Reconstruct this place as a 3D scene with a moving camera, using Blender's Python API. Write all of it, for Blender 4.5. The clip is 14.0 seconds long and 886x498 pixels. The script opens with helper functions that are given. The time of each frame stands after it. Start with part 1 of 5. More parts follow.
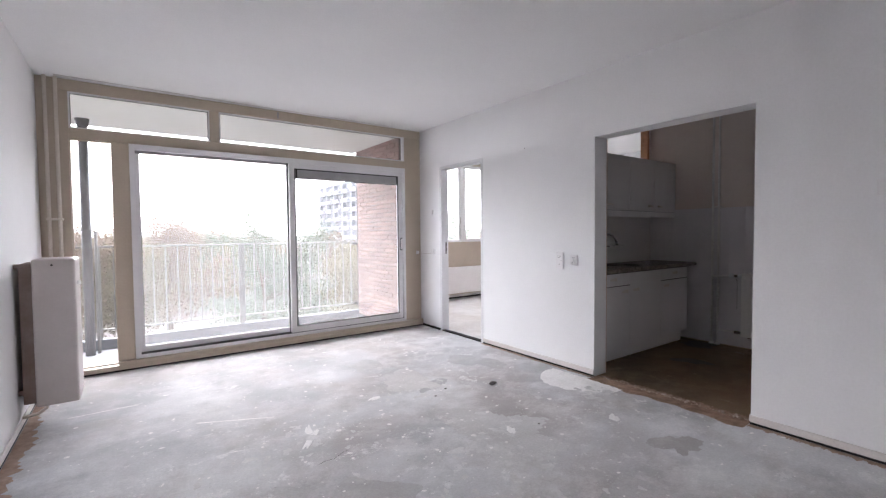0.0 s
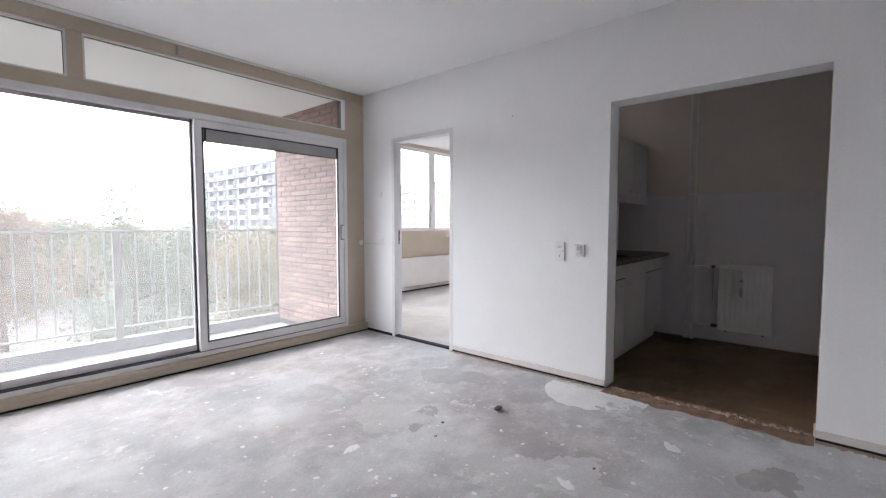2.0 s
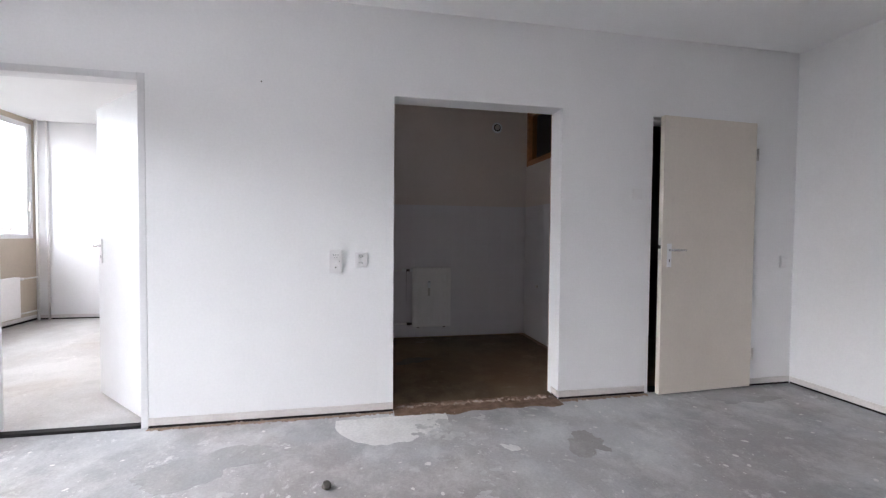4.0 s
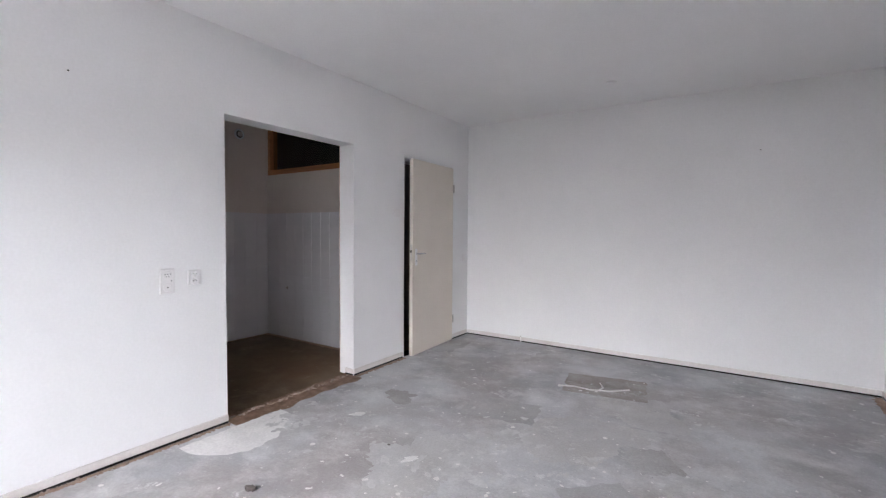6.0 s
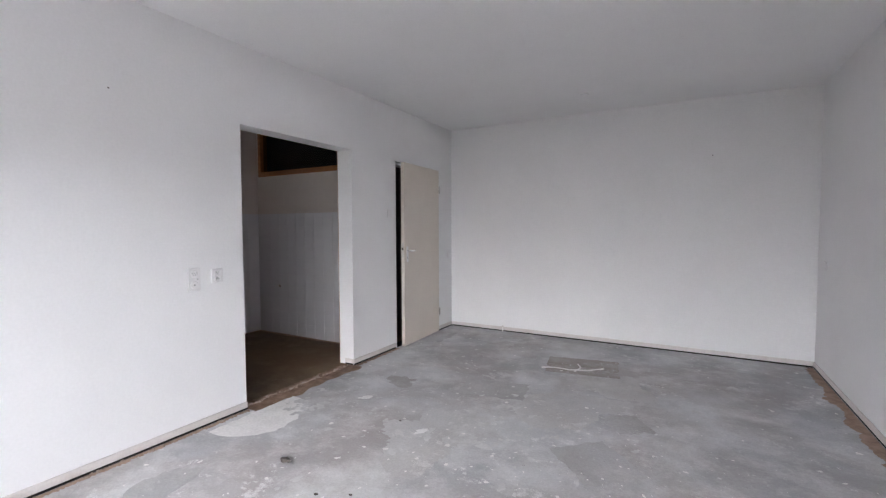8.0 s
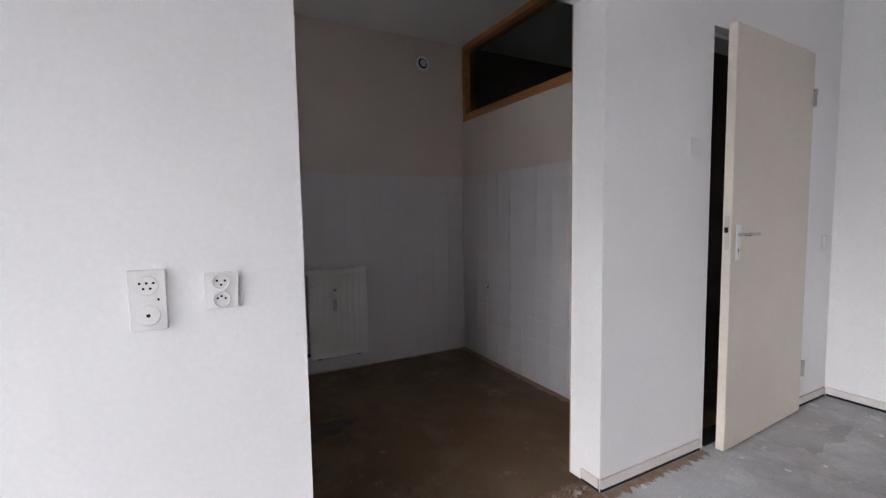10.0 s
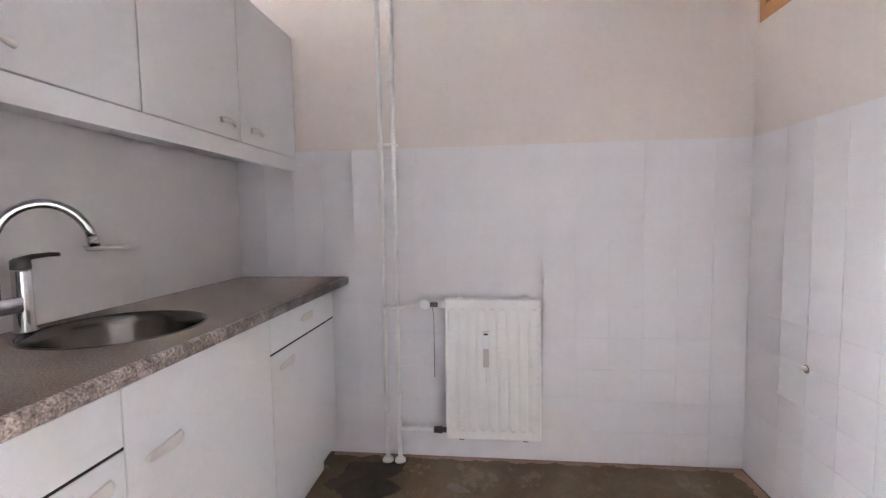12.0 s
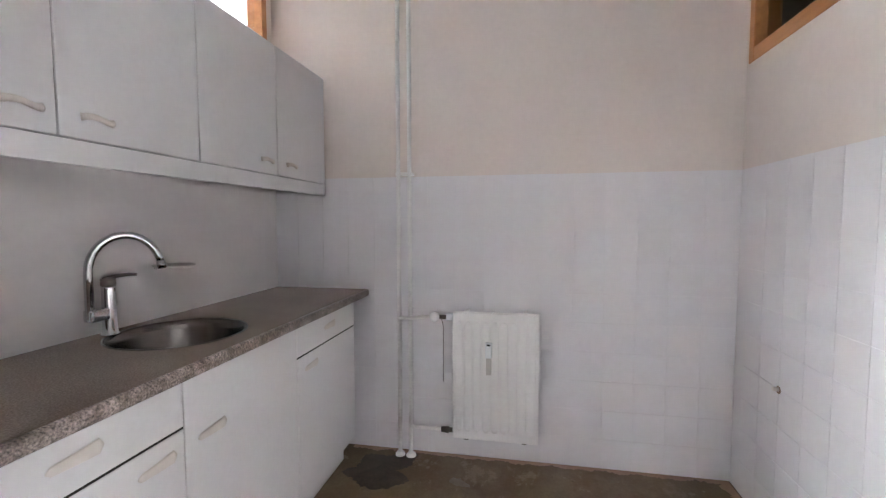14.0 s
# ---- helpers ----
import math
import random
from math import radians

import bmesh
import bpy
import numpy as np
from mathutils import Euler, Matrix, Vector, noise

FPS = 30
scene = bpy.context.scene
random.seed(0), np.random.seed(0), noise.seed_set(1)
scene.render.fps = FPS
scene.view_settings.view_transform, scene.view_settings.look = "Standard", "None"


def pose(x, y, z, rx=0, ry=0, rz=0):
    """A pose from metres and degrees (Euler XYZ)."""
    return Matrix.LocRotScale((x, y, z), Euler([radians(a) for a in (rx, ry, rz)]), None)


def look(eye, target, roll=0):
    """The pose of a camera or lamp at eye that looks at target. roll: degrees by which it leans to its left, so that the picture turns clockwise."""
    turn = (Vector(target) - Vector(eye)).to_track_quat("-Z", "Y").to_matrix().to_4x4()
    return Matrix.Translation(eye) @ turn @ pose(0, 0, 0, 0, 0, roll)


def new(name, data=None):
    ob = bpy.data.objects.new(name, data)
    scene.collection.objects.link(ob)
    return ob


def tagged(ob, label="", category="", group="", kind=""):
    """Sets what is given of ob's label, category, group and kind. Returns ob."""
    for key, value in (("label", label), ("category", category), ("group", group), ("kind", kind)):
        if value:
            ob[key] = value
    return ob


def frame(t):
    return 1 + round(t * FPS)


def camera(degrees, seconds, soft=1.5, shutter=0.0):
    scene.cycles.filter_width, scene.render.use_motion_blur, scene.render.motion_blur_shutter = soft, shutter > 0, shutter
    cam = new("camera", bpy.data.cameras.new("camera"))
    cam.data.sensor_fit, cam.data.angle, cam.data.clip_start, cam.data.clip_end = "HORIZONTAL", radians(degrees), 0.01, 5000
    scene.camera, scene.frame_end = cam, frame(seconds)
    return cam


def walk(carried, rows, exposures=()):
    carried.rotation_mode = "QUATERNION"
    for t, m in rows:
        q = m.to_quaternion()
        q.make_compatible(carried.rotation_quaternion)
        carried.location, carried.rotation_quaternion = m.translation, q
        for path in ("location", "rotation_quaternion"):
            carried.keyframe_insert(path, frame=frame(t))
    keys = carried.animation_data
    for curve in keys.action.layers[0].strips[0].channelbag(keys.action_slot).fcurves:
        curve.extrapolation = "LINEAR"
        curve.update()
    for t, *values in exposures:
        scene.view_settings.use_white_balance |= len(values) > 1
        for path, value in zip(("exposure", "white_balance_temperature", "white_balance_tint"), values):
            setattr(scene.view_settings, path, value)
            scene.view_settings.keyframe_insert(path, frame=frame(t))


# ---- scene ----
cam = camera(90.6, 14.0, 1.3)
PATH = [
    (0, (-3.23, -5.017, 1.249), (-2.064, -3.394, 1.175), -0.5),
    (0.5, (-3.222, -4.85, 1.235), (-2.043, -3.236, 1.153), -0.4),
    (1, (-3.221, -4.581, 1.226), (-2.008, -2.994, 1.136), -0.2),
    (1.5, (-3.211, -4.272, 1.198), (-1.897, -2.769, 1.099), -0.1),
    (2, (-3.141, -3.902, 1.194), (-1.634, -2.592, 1.08), -0.0),
    (2.5, (-3.058, -3.54, 1.209), (-1.357, -2.496, 1.089), 0.2),
    (3, (-3.001, -3.159, 1.184), (-1.12, -2.49, 1.077), 0.4),
    (3.5, (-2.91, -2.857, 1.152), (-0.917, -2.714, 1.067), 0.5),
    (4, (-2.859, -2.483, 1.156), (-0.9, -2.881, 1.094), 0.5),
    (4.2, (-2.847, -2.339, 1.166), (-0.933, -2.93, 1.109), 0.5),
    (6.3, (-2.79, -0.945, 1.3), (-1.804, -2.684, 1.231), 0.4),
    (6.5, (-2.796, -0.845, 1.305), (-1.859, -2.611, 1.243), 0.3),
    (7, (-2.834, -0.637, 1.343), (-1.912, -2.41, 1.27), 0.1),
    (7.2, (-2.836, -0.587, 1.349), (-1.913, -2.359, 1.271), -0.1),
    (9.3, (-2.066, -1.645, 1.214), (-0.696, -3.093, 1.059), -0.3),
    (9.5, (-1.848, -1.9, 1.212), (-0.37, -3.239, 1.054), -0.5),
    (10, (-1.256, -2.507, 1.176), (0.504, -3.445, 1.023), -0.9),
    (10.5, (-0.729, -2.952, 1.181), (1.215, -3.399, 1.027), -1.1),
    (11, (-0.388, -3.159, 1.181), (1.601, -3.286, 1.025), -1.0),
    (11.5, (-0.201, -3.285, 1.155), (1.79, -3.162, 1.012), -1.0),
    (12, (-0.017, -3.335, 1.164), (1.966, -3.118, 1.026), -0.9),
    (12.5, (0.055, -3.357, 1.171), (2.037, -3.124, 1.041), -0.7),
    (13, (0.054, -3.361, 1.204), (2.039, -3.159, 1.075), -0.2),
    (13.5, (-0.033, -3.414, 1.223), (1.948, -3.16, 1.104), -0.2),
    (14, (-0.226, -3.493, 1.261), (1.734, -3.118, 1.135), -0.1),
]
EXPOSURES = [
    (0.0, 3.0, 6310, 15), (1.2, 3.02, 6290, 12), (2.0, 2.84, 6300, 12), (2.6, 2.76, 6270, 13), (3.1, 2.78, 6250, 14),
    (3.5, 2.94, 6250, 13), (4.2, 3.1, 6250, 12), (6.5, 3.25, 6270, 13), (7.0, 3.2, 6250, 12), (9.3, 3.0, 6350, 13),
    (10.0, 3.2, 6350, 13), (10.3, 3.28, 6350, 13), (10.6, 3.74, 6450, 13), (11.0, 4.58, 6650, 17), (11.5, 5.3, 6350, 16),
    (12.0, 5.85, 6350, 11), (12.5, 5.9, 6350, 11), (13.3, 5.9, 6310, 10), (14.0, 5.62, 6280, 8),
]
walk(cam, [(t, look(eye, aim, roll)) for t, eye, aim, roll in PATH], EXPOSURES)
SKY_STRENGTH = 0.11
SKY_CLOUD = 0.75

# ---------------------------------------------------------------- world, sun
world = bpy.data.worlds.new("overcast_sky")
scene.world = world
world.use_nodes = True
wn = world.node_tree.nodes
wl = world.node_tree.links
sky = wn.new("ShaderNodeTexSky")
sky.sky_type = 'NISHITA'
sky.sun_disc = False
sky.sun_elevation = radians(39)
sky.sun_rotation = radians(-6)
sky.air_density = 1.0
sky.dust_density = 5.0
sky_pale = wn.new("ShaderNodeMix")
sky_pale.data_type = 'RGBA'
sky_pale.inputs[0].default_value = SKY_CLOUD
sky_pale.inputs[7].default_value = (15.0, 15.4, 16.2, 1.0)
wl.new(sky.outputs[0], sky_pale.inputs[6])
wl.new(sky_pale.outputs[2], wn["Background"].inputs[0])
wn["Background"].inputs[1].default_value = SKY_STRENGTH

sun = new("sun", bpy.data.lights.new("sun", 'SUN'))
sun.data.energy = 0.3
sun.data.angle = radians(60)
sun.data.color = (1.0, 0.985, 0.96)
sun.matrix_world = look((-4, 40, 33), (0, 0, 0))


# ---------------------------------------------------------------- materials
def mat(name, col, rough=0.6, col2=None, scale=3.0, fine=60.0, amount=1.0, bump=0.05, metal=0.0, spec=0.5,
        contrast=(0.35, 0.65), per_piece=0.0, detail=6.0, coat=0.0, stretch=(1, 1, 1)):
    """A surface with a broad variation between two colours, a fine grain and a fine relief."""
    m = bpy.data.materials.new(name)
    m.use_nodes = True
    n, l = m.node_tree.nodes, m.node_tree.links
    b = n["Principled BSDF"]
    if col2 is None:
        col2 = tuple(c * 0.9 for c in col)
    tc = n.new("ShaderNodeTexCoord")
    mp = n.new("ShaderNodeMapping")
    mp.inputs["Scale"].default_value = stretch
    l.new(tc.outputs["Object"], mp.inputs["Vector"])
    big = n.new("ShaderNodeTexNoise")
    big.inputs["Scale"].default_value = scale
    big.inputs["Detail"].default_value = detail
    big.inputs["Roughness"].default_value = 0.6
    l.new(mp.outputs[0], big.inputs["Vector"])
    ramp = n.new("ShaderNodeMapRange")
    ramp.inputs["From Min"].default_value, ramp.inputs["From Max"].default_value = contrast
    l.new(big.outputs["Fac"], ramp.inputs["Value"])
    mix = n.new("ShaderNodeMix")
    mix.data_type = 'RGBA'
    mix.inputs[6].default_value = (*col, 1)
    mix.inputs[7].default_value = (*col2, 1)
    l.new(ramp.outputs[0], mix.inputs[0])
    small = n.new("ShaderNodeTexNoise")
    small.inputs["Scale"].default_value = fine
    small.inputs["Detail"].default_value = 4.0
    l.new(mp.outputs[0], small.inputs["Vector"])
    grain = n.new("ShaderNodeMapRange")
    grain.inputs["From Min"].default_value, grain.inputs["From Max"].default_value = 0.25, 0.75
    grain.inputs["To Min"].default_value, grain.inputs["To Max"].default_value = 1 - 0.06 * amount, 1 + 0.06 * amount
    l.new(small.outputs["Fac"], grain.inputs["Value"])
    hsv = n.new("ShaderNodeHueSaturation")
    l.new(mix.outputs[2], hsv.inputs["Color"])
    if per_piece:
        info = n.new("ShaderNodeObjectInfo")
        vary = n.new("ShaderNodeMapRange")
        vary.inputs["To Min"].default_value, vary.inputs["To Max"].default_value = 1 - per_piece, 1 + per_piece
        l.new(info.outputs["Random"], vary.inputs["Value"])
        both = n.new("ShaderNodeMath")
        both.operation = 'MULTIPLY'
        l.new(grain.outputs[0], both.inputs[0])
        l.new(vary.outputs[0], both.inputs[1])
        l.new(both.outputs[0], hsv.inputs["Value"])
    else:
        l.new(grain.outputs[0], hsv.inputs["Value"])
    l.new(hsv.outputs[0], b.inputs["Base Color"])
    b.inputs["Roughness"].default_value = rough
    b.inputs["Metallic"].default_value = metal
    b.inputs["Specular IOR Level"].default_value = spec
    b.inputs["Coat Weight"].default_value = coat
    if bump:
        bp = n.new("ShaderNodeBump")
        bp.inputs["Strength"].default_value = bump
        bp.inputs["Distance"].default_value = 0.004
        l.new(small.outputs["Fac"], bp.inputs["Height"])
        l.new(bp.outputs[0], b.inputs["Normal"])
    return m


def glass_mat(name, tint=(0.97, 0.98, 0.98), gloss=0.0, veil=0.0):
    """Thin glass: clear, mirroring more the flatter it is seen, with a translucent share that imitates haze."""
    m = bpy.data.materials.new(name)
    m.use_nodes = True
    n, l = m.node_tree.nodes, m.node_tree.links
    n.remove(n["Principled BSDF"])
    clear = n.new("ShaderNodeBsdfTransparent")
    clear.inputs[0].default_value = (*tint, 1)
    film = n.new("ShaderNodeBsdfTranslucent")
    film.inputs[0].default_value = (0.9, 0.9, 0.9, 1)
    veiled = n.new("ShaderNodeMixShader")
    veiled.inputs[0].default_value = veil
    l.new(clear.outputs[0], veiled.inputs[1])
    l.new(film.outputs[0], veiled.inputs[2])
    shine = n.new("ShaderNodeBsdfGlossy")
    shine.inputs["Roughness"].default_value = gloss
    lw = n.new("ShaderNodeLayerWeight")
    lw.inputs[0].default_value = 0.5
    steep = n.new("ShaderNodeMath")
    steep.operation = 'POWER'
    steep.inputs[1].default_value = 5.0
    l.new(lw.outputs["Facing"], steep.inputs[0])
    amt = n.new("ShaderNodeMapRange")
    amt.inputs["To Min"].default_value, amt.inputs["To Max"].default_value = 0.03, 0.7
    l.new(steep.outputs[0], amt.inputs["Value"])
    mx = n.new("ShaderNodeMixShader")
    l.new(amt.outputs[0], mx.inputs[0])
    l.new(veiled.outputs[0], mx.inputs[1])
    l.new(shine.outputs[0], mx.inputs[2])
    l.new(mx.outputs[0], n["Material Output"].inputs[0])
    return m


def floor_mat(name, dark, mid, light, pale, brown, rough=0.68, seed=0.0):
    """A bare screed: cloudy greys, scraped pale smears, pits and dirt."""
    m = bpy.data.materials.new(name)
    m.use_nodes = True
    n, l = m.node_tree.nodes, m.node_tree.links
    b = n["Principled BSDF"]
    tc = n.new("ShaderNodeTexCoord")

    def noise_tex(scale, detail, shift, rough_=0.6, distort=0.0, stretch=(1, 1, 1)):
        mp = n.new("ShaderNodeMapping")
        mp.inputs["Location"].default_value = (shift + seed, shift * 0.7, seed)
        mp.inputs["Scale"].default_value = stretch
        l.new(tc.outputs["Object"], mp.inputs["Vector"])
        t = n.new("ShaderNodeTexNoise")
        t.inputs["Scale"].default_value = scale
        t.inputs["Detail"].default_value = detail
        t.inputs["Roughness"].default_value = rough_
        t.inputs["Distortion"].default_value = distort
        l.new(mp.outputs[0], t.inputs["Vector"])
        return t.outputs["Fac"]

    def rng(src, lo, hi, a=0.0, z=1.0):
        r = n.new("ShaderNodeMapRange")
        r.inputs["From Min"].default_value, r.inputs["From Max"].default_value = lo, hi
        r.inputs["To Min"].default_value, r.inputs["To Max"].default_value = a, z
        l.new(src, r.inputs["Value"])
        return r.outputs[0]

    def blend(f, c1, c2):
        x = n.new("ShaderNodeMix")
        x.data_type = 'RGBA'
        l.new(f, x.inputs[0])
        for i, c in ((6, c1), (7, c2)):
            if isinstance(c, tuple):
                x.inputs[i].default_value = (*c, 1)
            else:
                l.new(c, x.inputs[i])
        return x.outputs[2]

    cloud = noise_tex(0.9, 8, 3.1, 0.62, 0.15)
    patch = noise_tex(1.5, 9, 11.0, 0.6, 0.2)
    smear = noise_tex(2.6, 12, 21.0, 0.74, 0.15, (1.0, 1.15, 1.0))
    fleck = noise_tex(9.0, 8, 31.0, 0.75)
    fine = noise_tex(70.0, 5, 41.0, 0.7)
    tint = noise_tex(1.1, 6, 57.0, 0.6, 0.4)
    scuff = noise_tex(4.2, 14, 63.0, 0.8, 0.2, (0.9, 1.2, 1.0))
    where = noise_tex(0.8, 3, 71.0)
    speck = noise_tex(26.0, 4, 83.0, 0.6)
    both_ = n.new("ShaderNodeMath")
    both_.operation = 'MULTIPLY'
    l.new(rng(scuff, 0.565, 0.605, 0.0, 0.7), both_.inputs[0])
    l.new(rng(where, 0.40, 0.56), both_.inputs[1])
    c = blend(rng(cloud, 0.36, 0.62), mid, light)
    c = blend(rng(patch, 0.46, 0.60, 0.0, 0.6), c, dark)
    c = blend(rng(tint, 0.44, 0.62, 0.0, 0.75), c, brown)
    c = blend(rng(smear, 0.47, 0.70, 0.0, 0.65), c, pale)
    c = blend(both_.outputs[0], c, pale)
    c = blend(rng(fleck, 0.625, 0.665, 0.0, 0.75), c, pale)
    c = blend(rng(speck, 0.69, 0.72, 0.0, 0.85), c, pale)
    c = blend(rng(speck, 0.30, 0.27, 0.0, 0.5), c, tuple(v * 0.5 for v in dark))
    c = blend(rng(fleck, 0.34, 0.28, 0.0, 0.4), c, tuple(v * 0.6 for v in dark))
    hsv = n.new("ShaderNodeHueSaturation")
    l.new(rng(fine, 0.25, 0.75, 0.86, 1.12), hsv.inputs["Value"])
    l.new(c, hsv.inputs["Color"])
    l.new(hsv.outputs[0], b.inputs["Base Color"])
    l.new(rng(smear, 0.3, 0.7, rough - 0.06, rough + 0.2), b.inputs["Roughness"])
    b.inputs["Specular IOR Level"].default_value = 0.2
    bp = n.new("ShaderNodeBump")
    bp.inputs["Strength"].default_value = 0.25
    bp.inputs["Distance"].default_value = 0.004
    both = n.new("ShaderNodeMath")
    l.new(fine, both.inputs[0])
    l.new(fleck, both.inputs[1])
    l.new(both.outputs[0], bp.inputs["Height"])
    l.new(bp.outputs[0], b.inputs["Normal"])
    return m


M_WALL = mat("white_wall_paint", (0.86, 0.85, 0.855), 0.75, (0.825, 0.815, 0.822), 1.3, 70, 0.4, 0.14)
M_CEIL = mat("white_ceiling_paint", (0.88, 0.875, 0.88), 0.85, (0.85, 0.845, 0.85), 0.9, 120, 0.5, 0.15)
M_BEIGE_WALL = mat("beige_kitchen_paint", (0.745, 0.66, 0.615), 0.7, (0.71, 0.62, 0.575), 1.6, 45, 0.35, 0.06)
M_TILE = mat("painted_white_tile", (0.757, 0.728, 0.746), 0.5, (0.737, 0.708, 0.726), 2.0, 40, 0.2, 0.0, spec=0.25)
M_TILEN = mat("beige_grey_tile_paint", (0.76, 0.715, 0.705), 0.4, (0.72, 0.675, 0.665), 2.0, 40, 0.3, 0.02)
M_GROUT = mat("pale_grout", (0.757, 0.728, 0.746), 0.5, (0.737, 0.708, 0.726), 2.0, 40, 0.2, 0.0, spec=0.25)
M_FRAME = mat("beige_window_paint", (0.55, 0.465, 0.37), 0.45, (0.50, 0.42, 0.33), 2.5, 60, 0.6, 0.05)
M_UPVC = mat("white_slider_frame", (0.80, 0.79, 0.80), 0.35, (0.75, 0.74, 0.75), 3, 60, 0.4, 0.02)
M_ALU = mat("grey_aluminium_grille", (0.42, 0.41, 0.415), 0.4, (0.36, 0.35, 0.36), 6, 80, 1, 0.03, metal=0.3)
M_RUBBER = mat("black_seal", (0.015, 0.015, 0.017), 0.6, (0.03, 0.03, 0.03), 8, 90, 1, 0.05)
M_BACK = mat("brown_back_panel", (0.36, 0.28, 0.25), 0.8, (0.27, 0.20, 0.175), 6, 60, 1, 0.1)
# Near-black: shade painted into gaps, and the colour of some dark parts.
M_SHADE_AND_DARK = mat("gap_shade_and_dark_parts", (0.008, 0.007, 0.007), 0.9, (0.015, 0.012, 0.011), 6, 90, 1, 0.1)
M_SKIRT = mat("pale_skirting_paint", (0.74, 0.70, 0.685), 0.55, (0.66, 0.61, 0.59), 4, 70, 1, 0.08)
M_RAD = mat("cream_radiator_enamel", (0.68, 0.62, 0.60), 0.35, (0.62, 0.56, 0.54), 2.5, 50, 0.4, 0.02)
M_RADK = mat("white_radiator_enamel", (0.87, 0.84, 0.83), 0.35, (0.82, 0.79, 0.78), 3, 50, 0.4, 0.02)
M_PIPE = mat("cream_pipe_paint", (0.74, 0.67, 0.60), 0.4, (0.68, 0.61, 0.54), 5, 60, 0.6, 0.03)
M_PIPEW = mat("white_pipe_paint", (0.84, 0.815, 0.80), 0.4, (0.79, 0.765, 0.75), 5, 60, 0.6, 0.03)
M_BRASS = mat("dark_valve_metal", (0.10, 0.085, 0.08), 0.4, (0.2, 0.17, 0.15), 20, 90, 1, 0.05, metal=0.8)
M_PLASTIC = mat("white_plastic", (0.83, 0.81, 0.815), 0.35, (0.80, 0.78, 0.785), 6, 60, 0.3, 0.01)
M_PLASTIC_OLD = mat("aged_plastic", (0.60, 0.56, 0.53), 0.4, (0.54, 0.50, 0.48), 6, 60, 0.3, 0.01)
M_HOLE = mat("dark_hole", (0.01, 0.01, 0.01), 0.8, (0.02, 0.018, 0.015), 9, 90, 0.5, 0.0)
M_DOOR = mat("cream_door_paint", (0.735, 0.665, 0.59), 0.42, (0.695, 0.625, 0.55), 1.8, 50, 0.5, 0.03)
M_DOORW = mat("white_door_paint", (0.76, 0.75, 0.76), 0.35, (0.70, 0.69, 0.70), 1.8, 50, 0.5, 0.03)
M_STEEL = mat("brushed_steel", (0.33, 0.30, 0.28), 0.28, (0.26, 0.235, 0.22), 8, 160, 1, 0.02, metal=1.0, stretch=(1, 6, 1))
M_HINGE = mat("pale_hinge_paint", (0.55, 0.52, 0.49), 0.4, (0.45, 0.42, 0.40), 12, 60, 1, 0.02)
M_SINK = mat("dark_brushed_steel", (0.17, 0.15, 0.14), 0.24, (0.13, 0.115, 0.105), 8, 160, 1, 0.02, metal=1.0)
M_TRIMWOOD = mat("pale_timber_edge", (0.60, 0.40, 0.28), 0.5, (0.52, 0.33, 0.22), 3, 50, 1, 0.05)
M_CHROME = mat("chrome", (0.72, 0.72, 0.73), 0.09, (0.62, 0.62, 0.63), 9, 60, 0.4, 0.0, metal=1.0)
M_CAB = mat("white_cabinet_laminate", (0.755, 0.735, 0.74), 0.4, (0.72, 0.70, 0.705), 1.5, 60, 0.3, 0.01)
M_CABBODY = mat("grey_cabinet_carcass", (0.48, 0.46, 0.46), 0.5, (0.44, 0.42, 0.42), 3, 60, 0.5, 0.02)
M_HANDLE = mat("beige_handle", (0.74, 0.68, 0.63), 0.45, (0.69, 0.63, 0.58), 8, 60, 0.5, 0.02)
M_ORANGE = mat("varnished_orange_timber", (0.52, 0.23, 0.09), 0.4, (0.40, 0.16, 0.06), 2.0, 50, 1.5, 0.06, stretch=(1, 12, 12))
M_WOODRAW = mat("raw_timber_edge", (0.42, 0.26, 0.18), 0.6, (0.33, 0.19, 0.13), 3, 50, 1, 0.1)
M_FLOOR = floor_mat("bare_grey_screed", (0.298, 0.298, 0.314), (0.41, 0.413, 0.434), (0.58, 0.582, 0.597), (0.72, 0.715, 0.715), (0.375, 0.34, 0.336))
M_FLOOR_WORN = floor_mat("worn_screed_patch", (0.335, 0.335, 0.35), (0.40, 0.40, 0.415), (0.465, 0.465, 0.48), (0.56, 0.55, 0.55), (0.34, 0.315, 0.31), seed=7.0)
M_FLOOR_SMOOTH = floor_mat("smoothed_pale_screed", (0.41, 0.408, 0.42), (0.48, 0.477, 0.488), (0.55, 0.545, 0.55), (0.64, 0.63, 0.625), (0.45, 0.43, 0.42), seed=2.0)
M_FLOOR_BROWN = floor_mat("brown_stained_screed", (0.225, 0.19, 0.175), (0.30, 0.26, 0.243), (0.375, 0.345, 0.333), (0.52, 0.51, 0.50), (0.25, 0.185, 0.155), seed=3.0)
M_FLOOR_BED = floor_mat("pale_bedroom_screed", (0.44, 0.42, 0.41), (0.52, 0.50, 0.49), (0.58, 0.56, 0.55), (0.64, 0.62, 0.60), (0.46, 0.42, 0.39), seed=5.0)
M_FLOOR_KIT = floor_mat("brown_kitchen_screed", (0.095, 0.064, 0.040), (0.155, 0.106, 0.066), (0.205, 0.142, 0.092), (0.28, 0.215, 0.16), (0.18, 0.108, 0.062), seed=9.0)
# Brown made dark enough that the hall looks unlit.
M_HALL_UNLIT = mat("unlit_hall_brown", (0.13, 0.10, 0.09), 0.7, (0.10, 0.08, 0.07), 3, 60, 0.6, 0.1)
